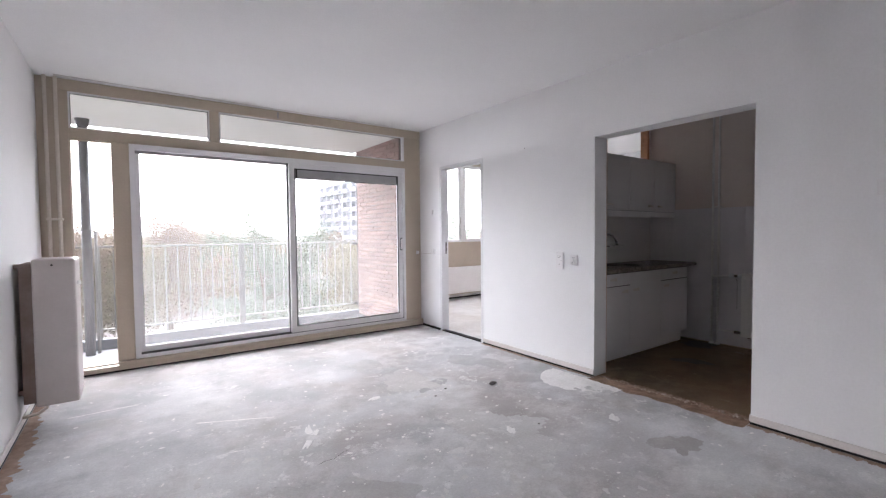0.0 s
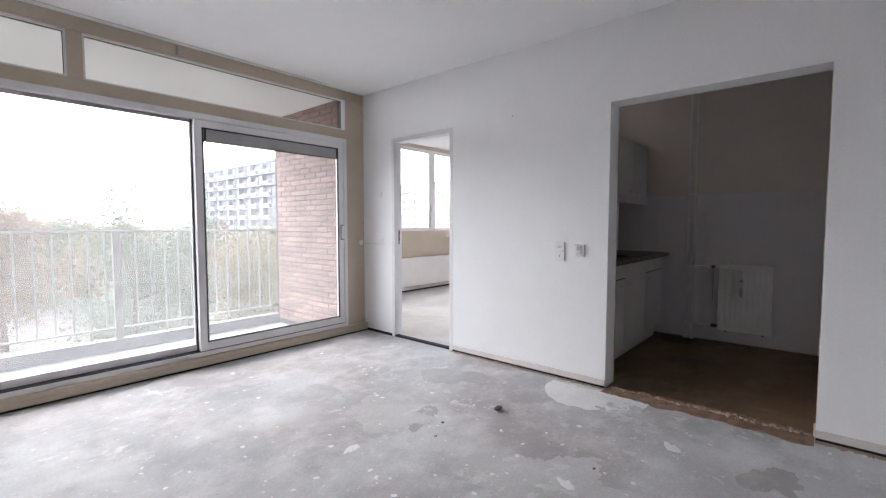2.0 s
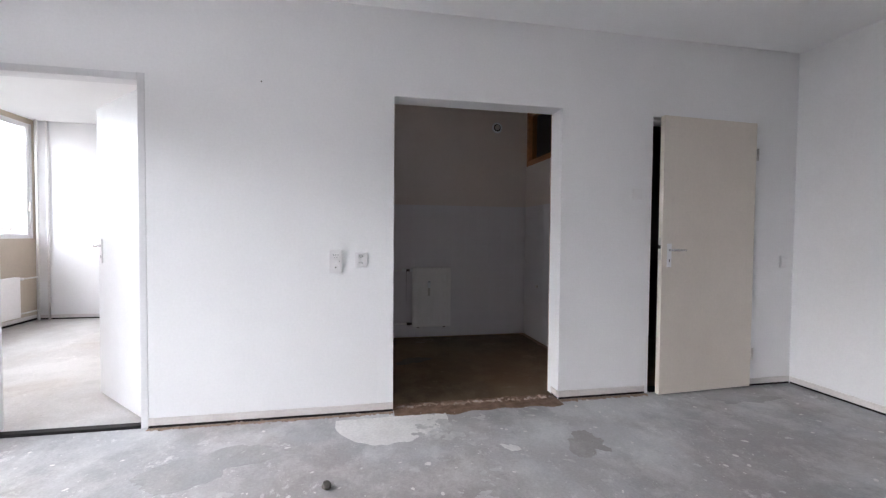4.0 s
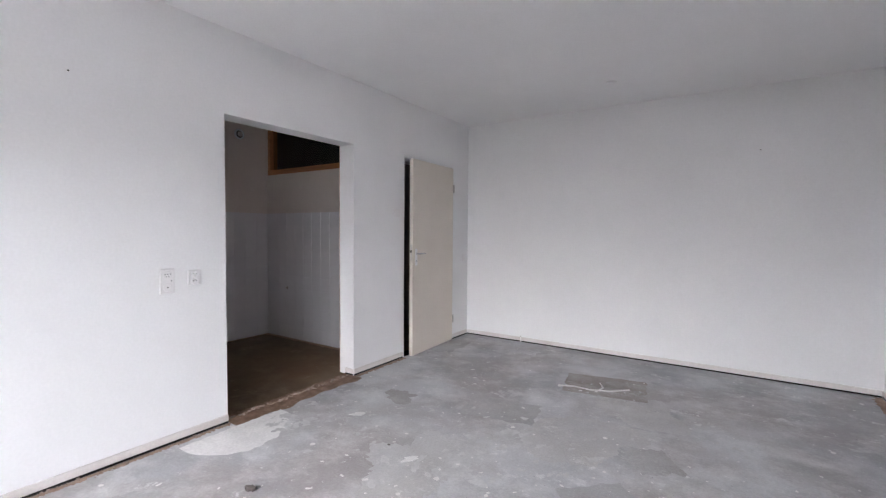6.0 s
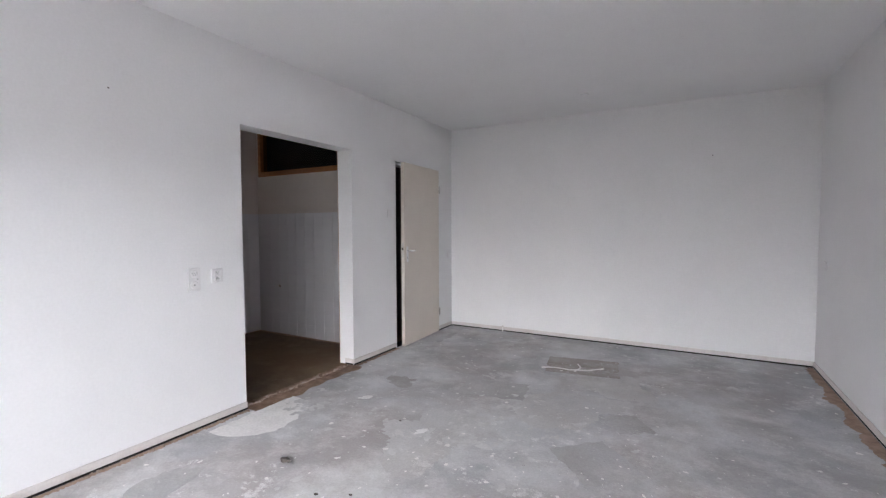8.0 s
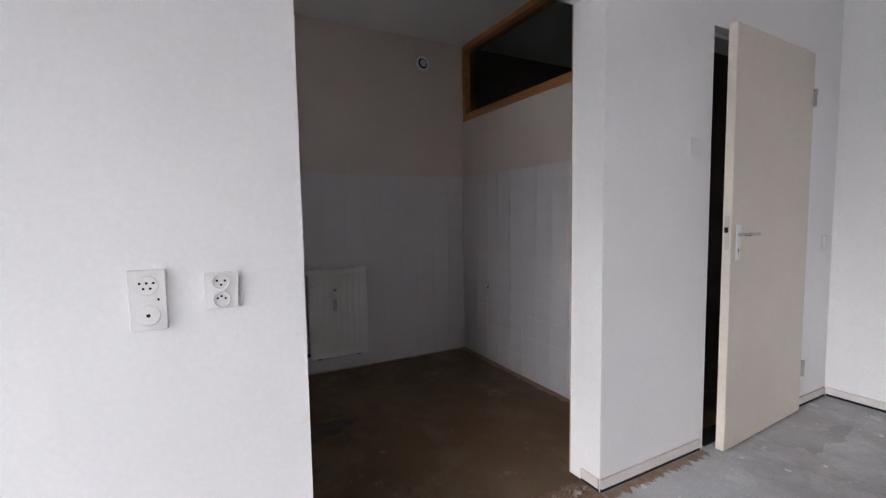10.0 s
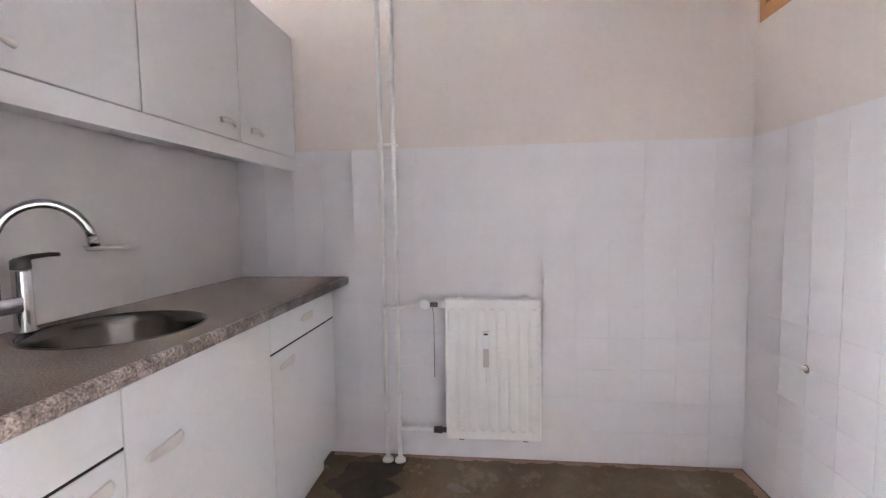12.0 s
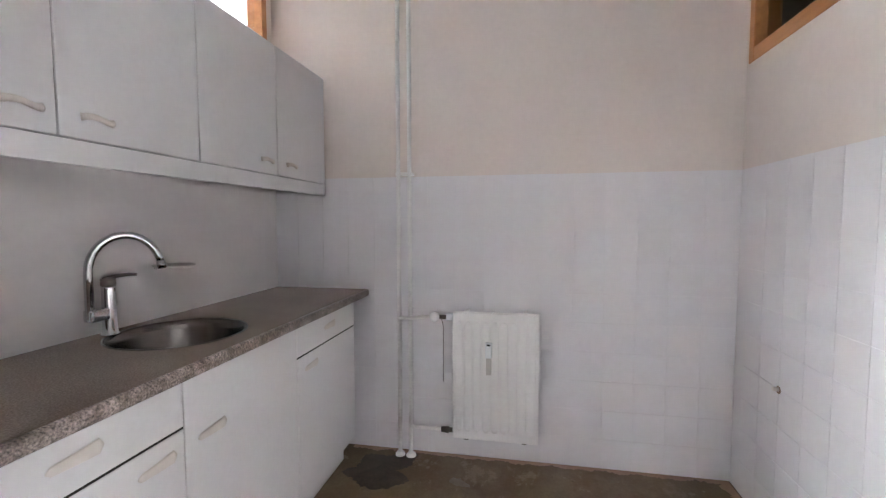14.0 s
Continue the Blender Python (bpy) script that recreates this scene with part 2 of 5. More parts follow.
M_THRESH = mat("dark_brown_residue", (0.31, 0.20, 0.14), 0.7, (0.16, 0.092, 0.058), 11, 60, 2.5, 0.4)
M_GLUE = mat("brown_glue_residue", (0.38, 0.27, 0.21), 0.8, (0.27, 0.178, 0.132), 14, 60, 2, 0.4)
M_FILLER = mat("pale_filler", (0.80, 0.79, 0.785), 0.75, (0.70, 0.69, 0.685), 7, 60, 1.5, 0.3)
M_FLAKE = mat("old_thin_filler", (0.60, 0.595, 0.595), 0.75, (0.47, 0.465, 0.47), 9, 60, 1.5, 0.2)
M_SPECK = mat("white_paint_speck", (0.79, 0.77, 0.76), 0.7, (0.68, 0.66, 0.65), 9, 60, 1, 0.1)
M_DAMP = mat("damp_brown_stain", (0.042, 0.03, 0.023), 0.6, (0.095, 0.066, 0.046), 9, 60, 2, 0.1)
M_BLOT = mat("faint_pale_blot", (0.25, 0.205, 0.165), 0.7, (0.19, 0.14, 0.10), 14, 60, 2, 0.1)
M_CRUMB = mat("dark_crumb", (0.08, 0.07, 0.065), 0.8, (0.14, 0.12, 0.11), 30, 90, 2, 0.3)
M_BRICK = mat("red_brown_brick", (0.25, 0.155, 0.134), 0.85, (0.18, 0.11, 0.094), 9, 90, 2.5, 0.4, per_piece=0.24)
M_MORTAR = mat("grey_mortar", (0.055, 0.043, 0.04), 0.9, (0.085, 0.068, 0.062), 10, 90, 2, 0.4)
M_CONC = mat("white_painted_concrete", (0.72, 0.71, 0.69), 0.8, (0.65, 0.64, 0.62), 1.5, 60, 1, 0.2)
M_BALC = mat("pale_balcony_floor", (0.42, 0.425, 0.45), 0.65, (0.37, 0.375, 0.40), 2, 60, 1.2, 0.15)
M_KERB = mat("blue_grey_kerb", (0.068, 0.076, 0.092), 0.6, (0.085, 0.094, 0.11), 3, 60, 1, 0.1)
M_RAIL = mat("grey_railing_paint", (0.17, 0.162, 0.155), 0.5, (0.135, 0.13, 0.125), 6, 70, 1, 0.05)
M_DOWNPIPE = mat("grey_pvc_pipe", (0.06, 0.055, 0.06), 0.4, (0.085, 0.08, 0.085), 5, 60, 0.6, 0.03)
# The translucent share lays a pale haze over the outdoor view.
M_GLASS = glass_mat("window_glass", veil=0.016)
M_GLASS_VEILED = glass_mat("veiled_window_glass", veil=0.062)
M_GLASS_DIM = glass_mat("tinted_glass", (0.80, 0.82, 0.80))
M_BARK = mat("bark", (0.10, 0.075, 0.055), 0.9, (0.06, 0.045, 0.035), 4, 30, 2, 0.5)


def leaf_mat(name, a, b):
    """Thin leaves that let part of the daylight through."""
    m = mat(name, a, 0.7, b, 0.8, 6, 3, 0.0)
    n, l = m.node_tree.nodes, m.node_tree.links
    through_ = n.new("ShaderNodeBsdfTranslucent")
    mx = n.new("ShaderNodeMixShader")
    mx.inputs[0].default_value = 0.5
    l.new(n["Hue/Saturation/Value"].outputs[0], through_.inputs[0])
    l.new(n["Principled BSDF"].outputs[0], mx.inputs[1])
    l.new(through_.outputs[0], mx.inputs[2])
    l.new(mx.outputs[0], n["Material Output"].inputs[0])
    return m


M_LEAF_G = leaf_mat("green_leaves", (0.062, 0.080, 0.050), (0.048, 0.064, 0.040))
M_LEAF_Y = leaf_mat("autumn_leaves", (0.118, 0.100, 0.056), (0.092, 0.080, 0.046))
M_LEAF_B = leaf_mat("brown_leaves", (0.120, 0.082, 0.056), (0.095, 0.066, 0.046))
M_GROUND = mat("grass_and_paving", (0.026, 0.034, 0.017), 0.9, (0.042, 0.034, 0.031), 0.03, 0.8, 3, 0.0, contrast=(0.47, 0.53))
M_ROAD = mat("red_brick_paving", (0.066, 0.036, 0.030), 0.9, (0.052, 0.030, 0.026), 0.3, 5, 2, 0.0)
# Facade and window tones lie close together: distance haze put into the colours.
M_FLATS = mat("hazed_panel_facade", (0.175, 0.18, 0.197), 0.8, (0.15, 0.155, 0.172), 0.1, 2, 1, 0.0)
M_FLATW = mat("white_parapet", (0.30, 0.30, 0.31), 0.7, (0.25, 0.25, 0.26), 0.2, 2, 1, 0.0)
M_FLATG = mat("hazed_far_window", (0.135, 0.138, 0.15), 0.4, (0.16, 0.162, 0.175), 0.3, 2, 1, 0.0, per_piece=0.3)


# ---------------------------------------------------------------- mesh helpers
WORLD_OF = {}


def box(bm, x0, y0, z0, x1, y1, z1, bevel=0.0, seg=2):
    r = bmesh.ops.create_cube(bm, size=1.0)
    vs = r["verts"]
    for v in vs:
        v.co = Vector(((x0 + x1) / 2 + v.co.x * (x1 - x0), (y0 + y1) / 2 + v.co.y * (y1 - y0), (z0 + z1) / 2 + v.co.z * (z1 - z0)))
    if bevel:
        es = list({e for v in vs for e in v.link_edges})
        bmesh.ops.bevel(bm, geom=es, offset=bevel, segments=seg, profile=0.5, affect='EDGES')
    return bm


def boxes(*rows, bevel=0.0):
    bm = bmesh.new()
    for r in rows:
        box(bm, *r, bevel=bevel)
    return bm


def tube(bm, pts, r, seg=12, cap=True):
    """A round bar along a line of points; r is one radius or one for each point."""
    pts = [Vector(p) for p in pts]
    rs = r if isinstance(r, (list, tuple)) else [r] * len(pts)
    up = None
    rings = []
    for i, p in enumerate(pts):
        d = (pts[min(i + 1, len(pts) - 1)] - pts[max(i - 1, 0)]).normalized()
        if up is None:
            up = d.orthogonal().normalized()
        up = (up - d * up.dot(d)).normalized()
        side = d.cross(up)
        rings.append([bm.verts.new(p + (up * math.cos(a) + side * math.sin(a)) * rs[i])
                      for a in (2 * math.pi * k / seg for k in range(seg))])
    for a, b in zip(rings, rings[1:]):
        for k in range(seg):
            f = bm.faces.new((a[k], a[(k + 1) % seg], b[(k + 1) % seg], b[k]))
            f.smooth = True
    if cap:
        bm.faces.new(rings[0][::-1])
        bm.faces.new(rings[-1])
    return bm


def lathe(bm, profile, centre=(0, 0, 0), axis='Z', seg=24, first_cap=True):
    """A turned shape from (radius, height) pairs round an axis through centre."""
    c = Vector(centre)
    rings = []
    for rad, h in profile:
        ring = []
        for k in range(seg):
            a = 2 * math.pi * k / seg
            p, q = rad * math.cos(a), rad * math.sin(a)
            v = {'Z': (p, q, h), 'X': (h, p, q), 'Y': (q, h, p)}[axis]
            ring.append(bm.verts.new(c + Vector(v)))
        rings.append(ring)
    for a, b in zip(rings, rings[1:]):
        for k in range(seg):
            f = bm.faces.new((a[k], a[(k + 1) % seg], b[(k + 1) % seg], b[k]))
            f.smooth = True
    if first_cap:
        bm.faces.new(rings[0][::-1])
    bm.faces.new(rings[-1])
    return bm


def link_mesh(name, bm, material):
    bmesh.ops.recalc_face_normals(bm, faces=bm.faces[:])
    me = bpy.data.meshes.new(name)
    bm.to_mesh(me)
    bm.free()
    me.materials.append(material)
    return new(name, me)


def thing(name, m, label, category, group="", kind=""):
    """An Empty at a thing's base, to which its parts are tied."""
    ob = new(name)
    ob.empty_display_size = 0.1
    ob.matrix_world = m
    WORLD_OF[ob] = m
    return tagged(ob, label, category, group, kind)


def part(name, bm, material, parent, label="", local=False):
    """One mesh under a thing or a part; its corners are given in the world's or (local) the thing's own metres."""
    m = WORLD_OF[parent]
    if not local:
        bm.transform(m.inverted())
    ob = link_mesh(name, bm, material)
    ob.parent = parent
    WORLD_OF[ob] = m
    if label:
        ob["label"] = label
    return ob


def solid(name, bm, material, label, category, group="", kind=""):
    """A thing that is one mesh."""
    ob = link_mesh(name, bm, material)
    WORLD_OF[ob] = Matrix()
    return tagged(ob, label, category, group, kind)


def piece(name, mesh, parent, at):
    """One of many alike pieces that share a mesh."""
    ob = new(name, mesh)
    ob.parent = parent
    ob.matrix_basis = WORLD_OF[parent].inverted() @ Matrix.Translation(at)
    return ob


def slab_mesh(name, sx, sy, sz, bevel, material):
    bm = box(bmesh.new(), -sx / 2, -sy / 2, -sz / 2, sx / 2, sy / 2, sz / 2, bevel, 1)
    me = bpy.data.meshes.new(name)
    bm.to_mesh(me)
    bm.free()
    me.materials.append(material)
    return me


def pierced(along, lo, hi, u0, u1, v0, v1, holes):
    """A wall in bmesh: along 'x' or 'y' from u0 to u1 and in height v0 to v1, thick from lo to hi, with rectangular holes."""
    bm = bmesh.new()
    us = sorted({u0, u1, *[h[0] for h in holes], *[h[1] for h in holes]})
    vs = sorted({v0, v1, *[h[2] for h in holes], *[h[3] for h in holes]})
    us = [u for u in us if u0 <= u <= u1]
    vs = [v for v in vs if v0 <= v <= v1]

    def full(i, j):
        if not (0 <= i < len(us) - 1 and 0 <= j < len(vs) - 1):
            return False
        cu, cv = (us[i] + us[i + 1]) / 2, (vs[j] + vs[j + 1]) / 2
        return not any(h[0] < cu < h[1] and h[2] < cv < h[3] for h in holes)

    cache = {}

    def vert(u, w, v):
        k = (round(u, 5), round(w, 5), round(v, 5))
        if k not in cache:
            cache[k] = bm.verts.new((u, w, v) if along == 'x' else (w, u, v))
        return cache[k]

    for i in range(len(us) - 1):
        for j in range(len(vs) - 1):
            if not full(i, j):
                continue
            a, b, c, d = us[i], us[i + 1], vs[j], vs[j + 1]
            for w in (lo, hi):
                bm.faces.new((vert(a, w, c), vert(b, w, c), vert(b, w, d), vert(a, w, d)))
            if not full(i - 1, j):
                bm.faces.new((vert(a, lo, c), vert(a, hi, c), vert(a, hi, d), vert(a, lo, d)))
            if not full(i + 1, j):
                bm.faces.new((vert(b, lo, c), vert(b, hi, c), vert(b, hi, d), vert(b, lo, d)))
            if not full(i, j - 1):
                bm.faces.new((vert(a, lo, c), vert(b, lo, c), vert(b, hi, c), vert(a, hi, c)))
            if not full(i, j + 1):
                bm.faces.new((vert(a, lo, d), vert(b, lo, d), vert(b, hi, d), vert(a, hi, d)))
    return bm


def structure(name, bm, material, label, category):
    return solid(name, bm, material, label, category, kind="structure")


def ragged(cx, cy, rx, ry, turn=0.0, rough=0.25, seed=0, n=40, z=0.001, thick=0.0008):
    """A thin uneven patch lying on the floor."""
    rnd = random.Random(seed)
    ph = [rnd.uniform(0, 6.28) for _ in range(7)]
    bm = bmesh.new()
    top, low = [], []
    for k in range(n):
        a = 2 * math.pi * k / n
        r = 1 + rough * sum(math.sin((i + 2) * a + ph[i]) / (i + 1.5) for i in range(7)) * 0.6 + rnd.uniform(-1, 1) * rough * 0.12
        x, y = rx * r * math.cos(a), ry * r * math.sin(a)
        X = cx + x * math.cos(turn) - y * math.sin(turn)
        Y = cy + x * math.sin(turn) + y * math.cos(turn)
        top.append(bm.verts.new((X, Y, z + thick)))
        low.append(bm.verts.new((X + (X - cx) * 0.02, Y + (Y - cy) * 0.02, z - 0.001)))
    bm.faces.new(top)
    for k in range(n):
        bm.faces.new((low[k], low[(k + 1) % n], top[(k + 1) % n], top[k]))
    return bm


# ---------------------------------------------------------------- plan
H = 2.605                      # ceiling
WEST, SOUTH = -3.83, -5.905     # living room faces
T1 = 0.10                      # thin partition at the bedroom
T = 0.17                       # wall between living room and the other rooms
KE, KN, KS = 2.054, -2.09, -4.475   # kitchen faces: east, north, south
BE, BN = 3.86, 1.62            # bedroom faces: east, north
D1 = (-1.265, -0.485, 2.05)    # bedroom doorway
D2 = (-3.907, -2.736, 2.05)     # kitchen opening
D3 = (-5.495, -4.622, 2.035)    # hall doorway

# floors
structure("floor", boxes((WEST - 0.2, SOUTH - 0.2, -0.12, 0.06, 0.0, 0.0)), M_FLOOR, "bare worn grey screed floor with pale smears and stains", "floor")
structure("floor_kitchen", boxes((0.06, KS - 0.05, -0.12, KE + 0.1, KN + 0.04, -0.002)), M_FLOOR_KIT, "bare dark brown stained kitchen floor", "floor")
structure("floor_bedroom", boxes((0.06, KN + 0.04, -0.12, BE + 0.2, BN + 0.15, -0.003)), M_FLOOR_BED, "bare pale grey screed bedroom floor", "floor")
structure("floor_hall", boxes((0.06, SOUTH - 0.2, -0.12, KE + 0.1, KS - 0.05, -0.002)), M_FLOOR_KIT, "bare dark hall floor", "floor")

# walls of the living room
structure("wall_bedroom_door", pierced('y', 0.0, T1, -2.05, 0.0, 0.0, H, [(D1[0], D1[1], 0, D1[2])]), M_WALL, "white painted partition wall with a doorway", "wall")
structure("wall_east", pierced('y', 0.0, T, SOUTH, -2.05, 0.0, H, [(D2[0], D2[1], 0, D2[2]), (D3[0], D3[1], 0, D3[2])]),
          M_WALL, "white painted plaster wall with two openings", "wall")
structure("wall_south", boxes((WEST, SOUTH - 0.15, 0, KE + 0.1, SOUTH, H)), M_WALL, "white painted plain plaster wall", "wall")
structure("wall_west", boxes((WEST - 0.15, SOUTH - 0.15, 0, WEST, 0.12, H)), M_WALL, "white painted plain plaster wall", "wall")
structure("ceiling", boxes((WEST, SOUTH, H, T / 2, 0.10, H + 0.15)), M_CEIL, "white painted concrete ceiling with a faint joint", "ceiling")

# kitchen shell
structure("wall_kitchen_north", pierced('x', KN, KN + 0.08, T, KE, 0, H, [(0.24, 2.005, 2.02, 2.57)]), M_BEIGE_WALL, "beige painted kitchen wall with a high glazed strip", "wall")
structure("wall_kitchen_east", boxes((KE, KS, 0, KE + 0.1, KN + 0.08, H)), M_BEIGE_WALL, "beige painted kitchen wall above white tiles", "wall")
structure("wall_kitchen_south", pierced('x', KS - 0.1, KS, T, KE + 0.1, 0, H, [(0.30, KE - 0.02, 1.968, 2.595)]), M_BEIGE_WALL, "beige painted kitchen wall with a high glazed strip", "wall")
structure("ceiling_kitchen", boxes((T, KS - 0.1, H, KE + 0.1, KN + 0.08, H + 0.15)), M_CEIL, "white painted kitchen ceiling", "ceiling")

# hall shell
structure("wall_hall_east", boxes((KE, SOUTH, 0, KE + 0.1, KS - 0.1, H)), M_HALL_UNLIT, "hall wall coloured dark to stand for an unlit hall", "wall")
# Dark sheet added over the white wall, so no light shows in the hall.
structure("wall_hall_south", boxes((T + 0.0005, SOUTH + 0.0005, 0, KE - 0.0005, SOUTH + 0.02, H - 0.0005)), M_HALL_UNLIT, "hall wall coloured dark to stand for an unlit hall", "wall")
structure("ceiling_hall", boxes((T, SOUTH, H, KE + 0.1, KS - 0.1, H + 0.15)), M_CEIL, "white hall ceiling", "ceiling")

# bedroom shell
# Window hole stretched west, out of view, to let in more daylight.
structure("wall_bedroom_north", pierced('x', BN, BN + 0.12, T1, BE, 0, H, [(0.35, 3.80, 1.07, 2.54)]), M_FRAME, "beige painted panelled window wall", "wall")
structure("wall_bedroom_east", boxes((BE, KN + 0.08, 0, BE + 0.12, BN + 0.12, H)), M_WALL, "white painted bedroom wall", "wall")
structure("wall_bedroom_south", boxes((KE + 0.1, KN + 0.02, 0, BE, KN + 0.08, H)), M_WALL, "white painted bedroom wall", "wall")
structure("ceiling_bedroom", boxes((T / 2, KN + 0.08, H, BE + 0.12, BN + 0.12, H + 0.15)), M_CEIL, "white bedroom ceiling", "ceiling")
structure("wall_bedroom_west", boxes((0.0, 0.0, 0, T1, BN + 0.12, H)), M_WALL, "white bedroom wall behind the brickwork", "wall")


# ---------------------------------------------------------------- skirting
def skirting(name, x0, y0, x1, y1, h=0.058, gap=0.015):
    """A skirting board on an open joint, its shade put in as a black strip."""
    ob = structure(name, boxes((x0, y0, gap, x1, y1, h), bevel=0.003), M_SKIRT, "thin pale painted skirting above a black-filled open joint", "skirting board")
    ix = 0.003 if x1 - x0 < 0.05 else 0
    iy = 0.004 if y1 - y0 < 0.05 else 0
    part("joint", boxes((x0 + ix, y0 + iy, -0.001, x1 - ix, y1 - iy, gap - 0.001)), M_SHADE_AND_DARK, ob, "black strip standing for the shade in the joint under the board")


skirting("baseboard_east", -0.012, D2[1] + 0.0, -0.0005, D1[0] - 0.03)
skirting("baseboard_east_b", -0.012, D3[1] + 0.03, -0.0005, D2[0])
skirting("baseboard_east_c", -0.012, SOUTH + 0.013, -0.0005, D3[0] - 0.03)
skirting("baseboard_south", WEST + 0.013, SOUTH + 0.0005, -0.0125, SOUTH + 0.012)
skirting("baseboard_west", WEST + 0.0005, SOUTH, WEST + 0.012, -0.02)
skirting("baseboard_bedroom", BE - 0.012, KN + 0.1, BE - 0.0005, BN - 0.02)
skirting("baseboard_bedroom_b", 0.2, BN - 0.012, BE - 0.02, BN - 0.0005, 0.07, 0.025)
for nm, y0, y1 in (("trim_opening_a", D2[1] - 0.002, D2[1] + 0.012), ("trim_opening_b", D2[0] - 0.012, D2[0] + 0.002)):
    structure(nm, boxes((T + 0.0005, y0, 0.0, T + 0.005, y1, D2[2] + 0.01), bevel=0.001), M_TRIMWOOD, "thin varnished timber edge of the opening", "door trim")
structure("baseboard_gap", boxes((-0.008, D1[1] + 0.03, 0.0, -0.0005, -0.002, 0.028)), M_SHADE_AND_DARK, "dark bare strip at the foot of the wall", "skirting board")
# Black strip in place of the shade below the window frame.
structure("baseboard_window", boxes((WEST + 0.013, -0.048, 0.0, -0.013, -0.0005, 0.0145)), M_SHADE_AND_DARK, "black strip standing for the shade in the joint under the window frame", "skirting board")
skirting("baseboard_reveal", 0.0005, D2[0] + 0.0005, 0.10, D2[0] + 0.010)


# ---------------------------------------------------------------- window wall of the living room
win = thing("window_1", pose(-1.9, 0.05, 0), "beige timber window wall with a white sliding door", "window", kind="structure")
Y0, Y1 = 0.0, 0.10
part("window_sill", boxes((WEST, Y0 - 0.055, 0.015, 0.0, Y1 + 0.05, 0.056), bevel=0.004), M_FRAME, win)
part("sub_sill", boxes((-3.327, Y0 - 0.052, 0.056, 0.0, Y1, 0.088), bevel=0.003), M_FRAME, win)
for x0, x1, z0, z1 in ((WEST, -3.622, 0.056, 2.508), (-3.327, -3.20, 0.088, 2.098), (-0.245, 0.0, 0.088, 2.508)):
    part("post", boxes((x0, Y0, z0, x1, Y1, z1), bevel=0.004), M_FRAME, win)
part("transom", boxes((-3.622, Y0, 2.098, -0.245, Y1, 2.192), bevel=0.004), M_FRAME, win)
part("head", boxes((WEST, Y0 - 0.005, 2.508, 0.0, Y1, H), bevel=0.004), M_FRAME, win)
part("head_bracket", boxes((-1.86, Y0 - 0.02, 2.52, -1.845, Y0 - 0.006, H - 0.02), bevel=0.002), M_ALU, win, "small grey bracket on the head")
part("mullion", boxes((-2.523, Y0, 2.192, -2.437, Y1, 2.508), bevel=0.004), M_FRAME, win)


def beads(x0, z0, x1, z1, y, w, material, parent, depth=0.02, name="bead"):
    part(name, boxes((x0, y, z0, x0 + w, y + depth, z1), (x1 - w, y, z0, x1, y + depth, z1), (x0 + w, y, z0, x1 - w, y + depth, z0 + w),
                     (x0 + w, y, z1 - w, x1 - w, y + depth, z1)), material, parent)


def pane(x0, z0, x1, z1, y, parent, material=None, name="pane"):
    ob = part(name, boxes((x0, y, z0, x1, y + 0.004, z1)), material or M_GLASS, parent, "clear glass pane")
    ob.visible_shadow = False
    return ob


for x0, z0, x1, z1 in ((-3.622, 2.192, -2.523, 2.508), (-2.437, 2.192, -0.265, 2.508)):
    beads(x0, z0, x1, z1, 0.012, 0.012, M_UPVC, win)
    beads(x0 + 0.012, z0 + 0.012, x1 - 0.012, z1 - 0.012, 0.03, 0.004, M_RUBBER, win, 0.01, "seal")
    pane(x0 + 0.012, z0 + 0.012, x1 - 0.012, z1 - 0.012, 0.04, win)
part("bead", boxes((-0.265, 0.0, 2.192, -0.245, 0.05, 2.508)), M_UPVC, win)
beads(-3.622, 0.056, -3.327, 2.098, 0.03, 0.008, M_FRAME, win)
pane(-3.614, 0.064, -3.335, 2.090, 0.04, win)

# sliding door: outer frame, two sashes with vent grilles
sx0, sx1, sz0, sz1 = -3.20, -0.245, 0.088, 2.098
slider = thing("sliding_door", pose(-1.7, 0.03, 0.088), "white two-panel sliding balcony door, closed, with grey vent grilles", "sliding door")
part("outer_frame", boxes((sx0, -0.02, sz0, sx0 + 0.045, 0.085, sz1), (sx1 - 0.04, -0.02, sz0, sx1, 0.085, sz1),
                          (sx0 + 0.045, -0.02, sz1 - 0.05, sx1 - 0.04, 0.085, sz1), (sx0 + 0.045, -0.02, sz0, sx1 - 0.04, 0.085, sz0 + 0.035), bevel=0.003), M_UPVC, slider)
part("track", boxes((sx0 + 0.045, -0.012, sz0 + 0.035, sx1 - 0.04, 0.075, sz0 + 0.043)), M_RUBBER, slider, "dark running track")


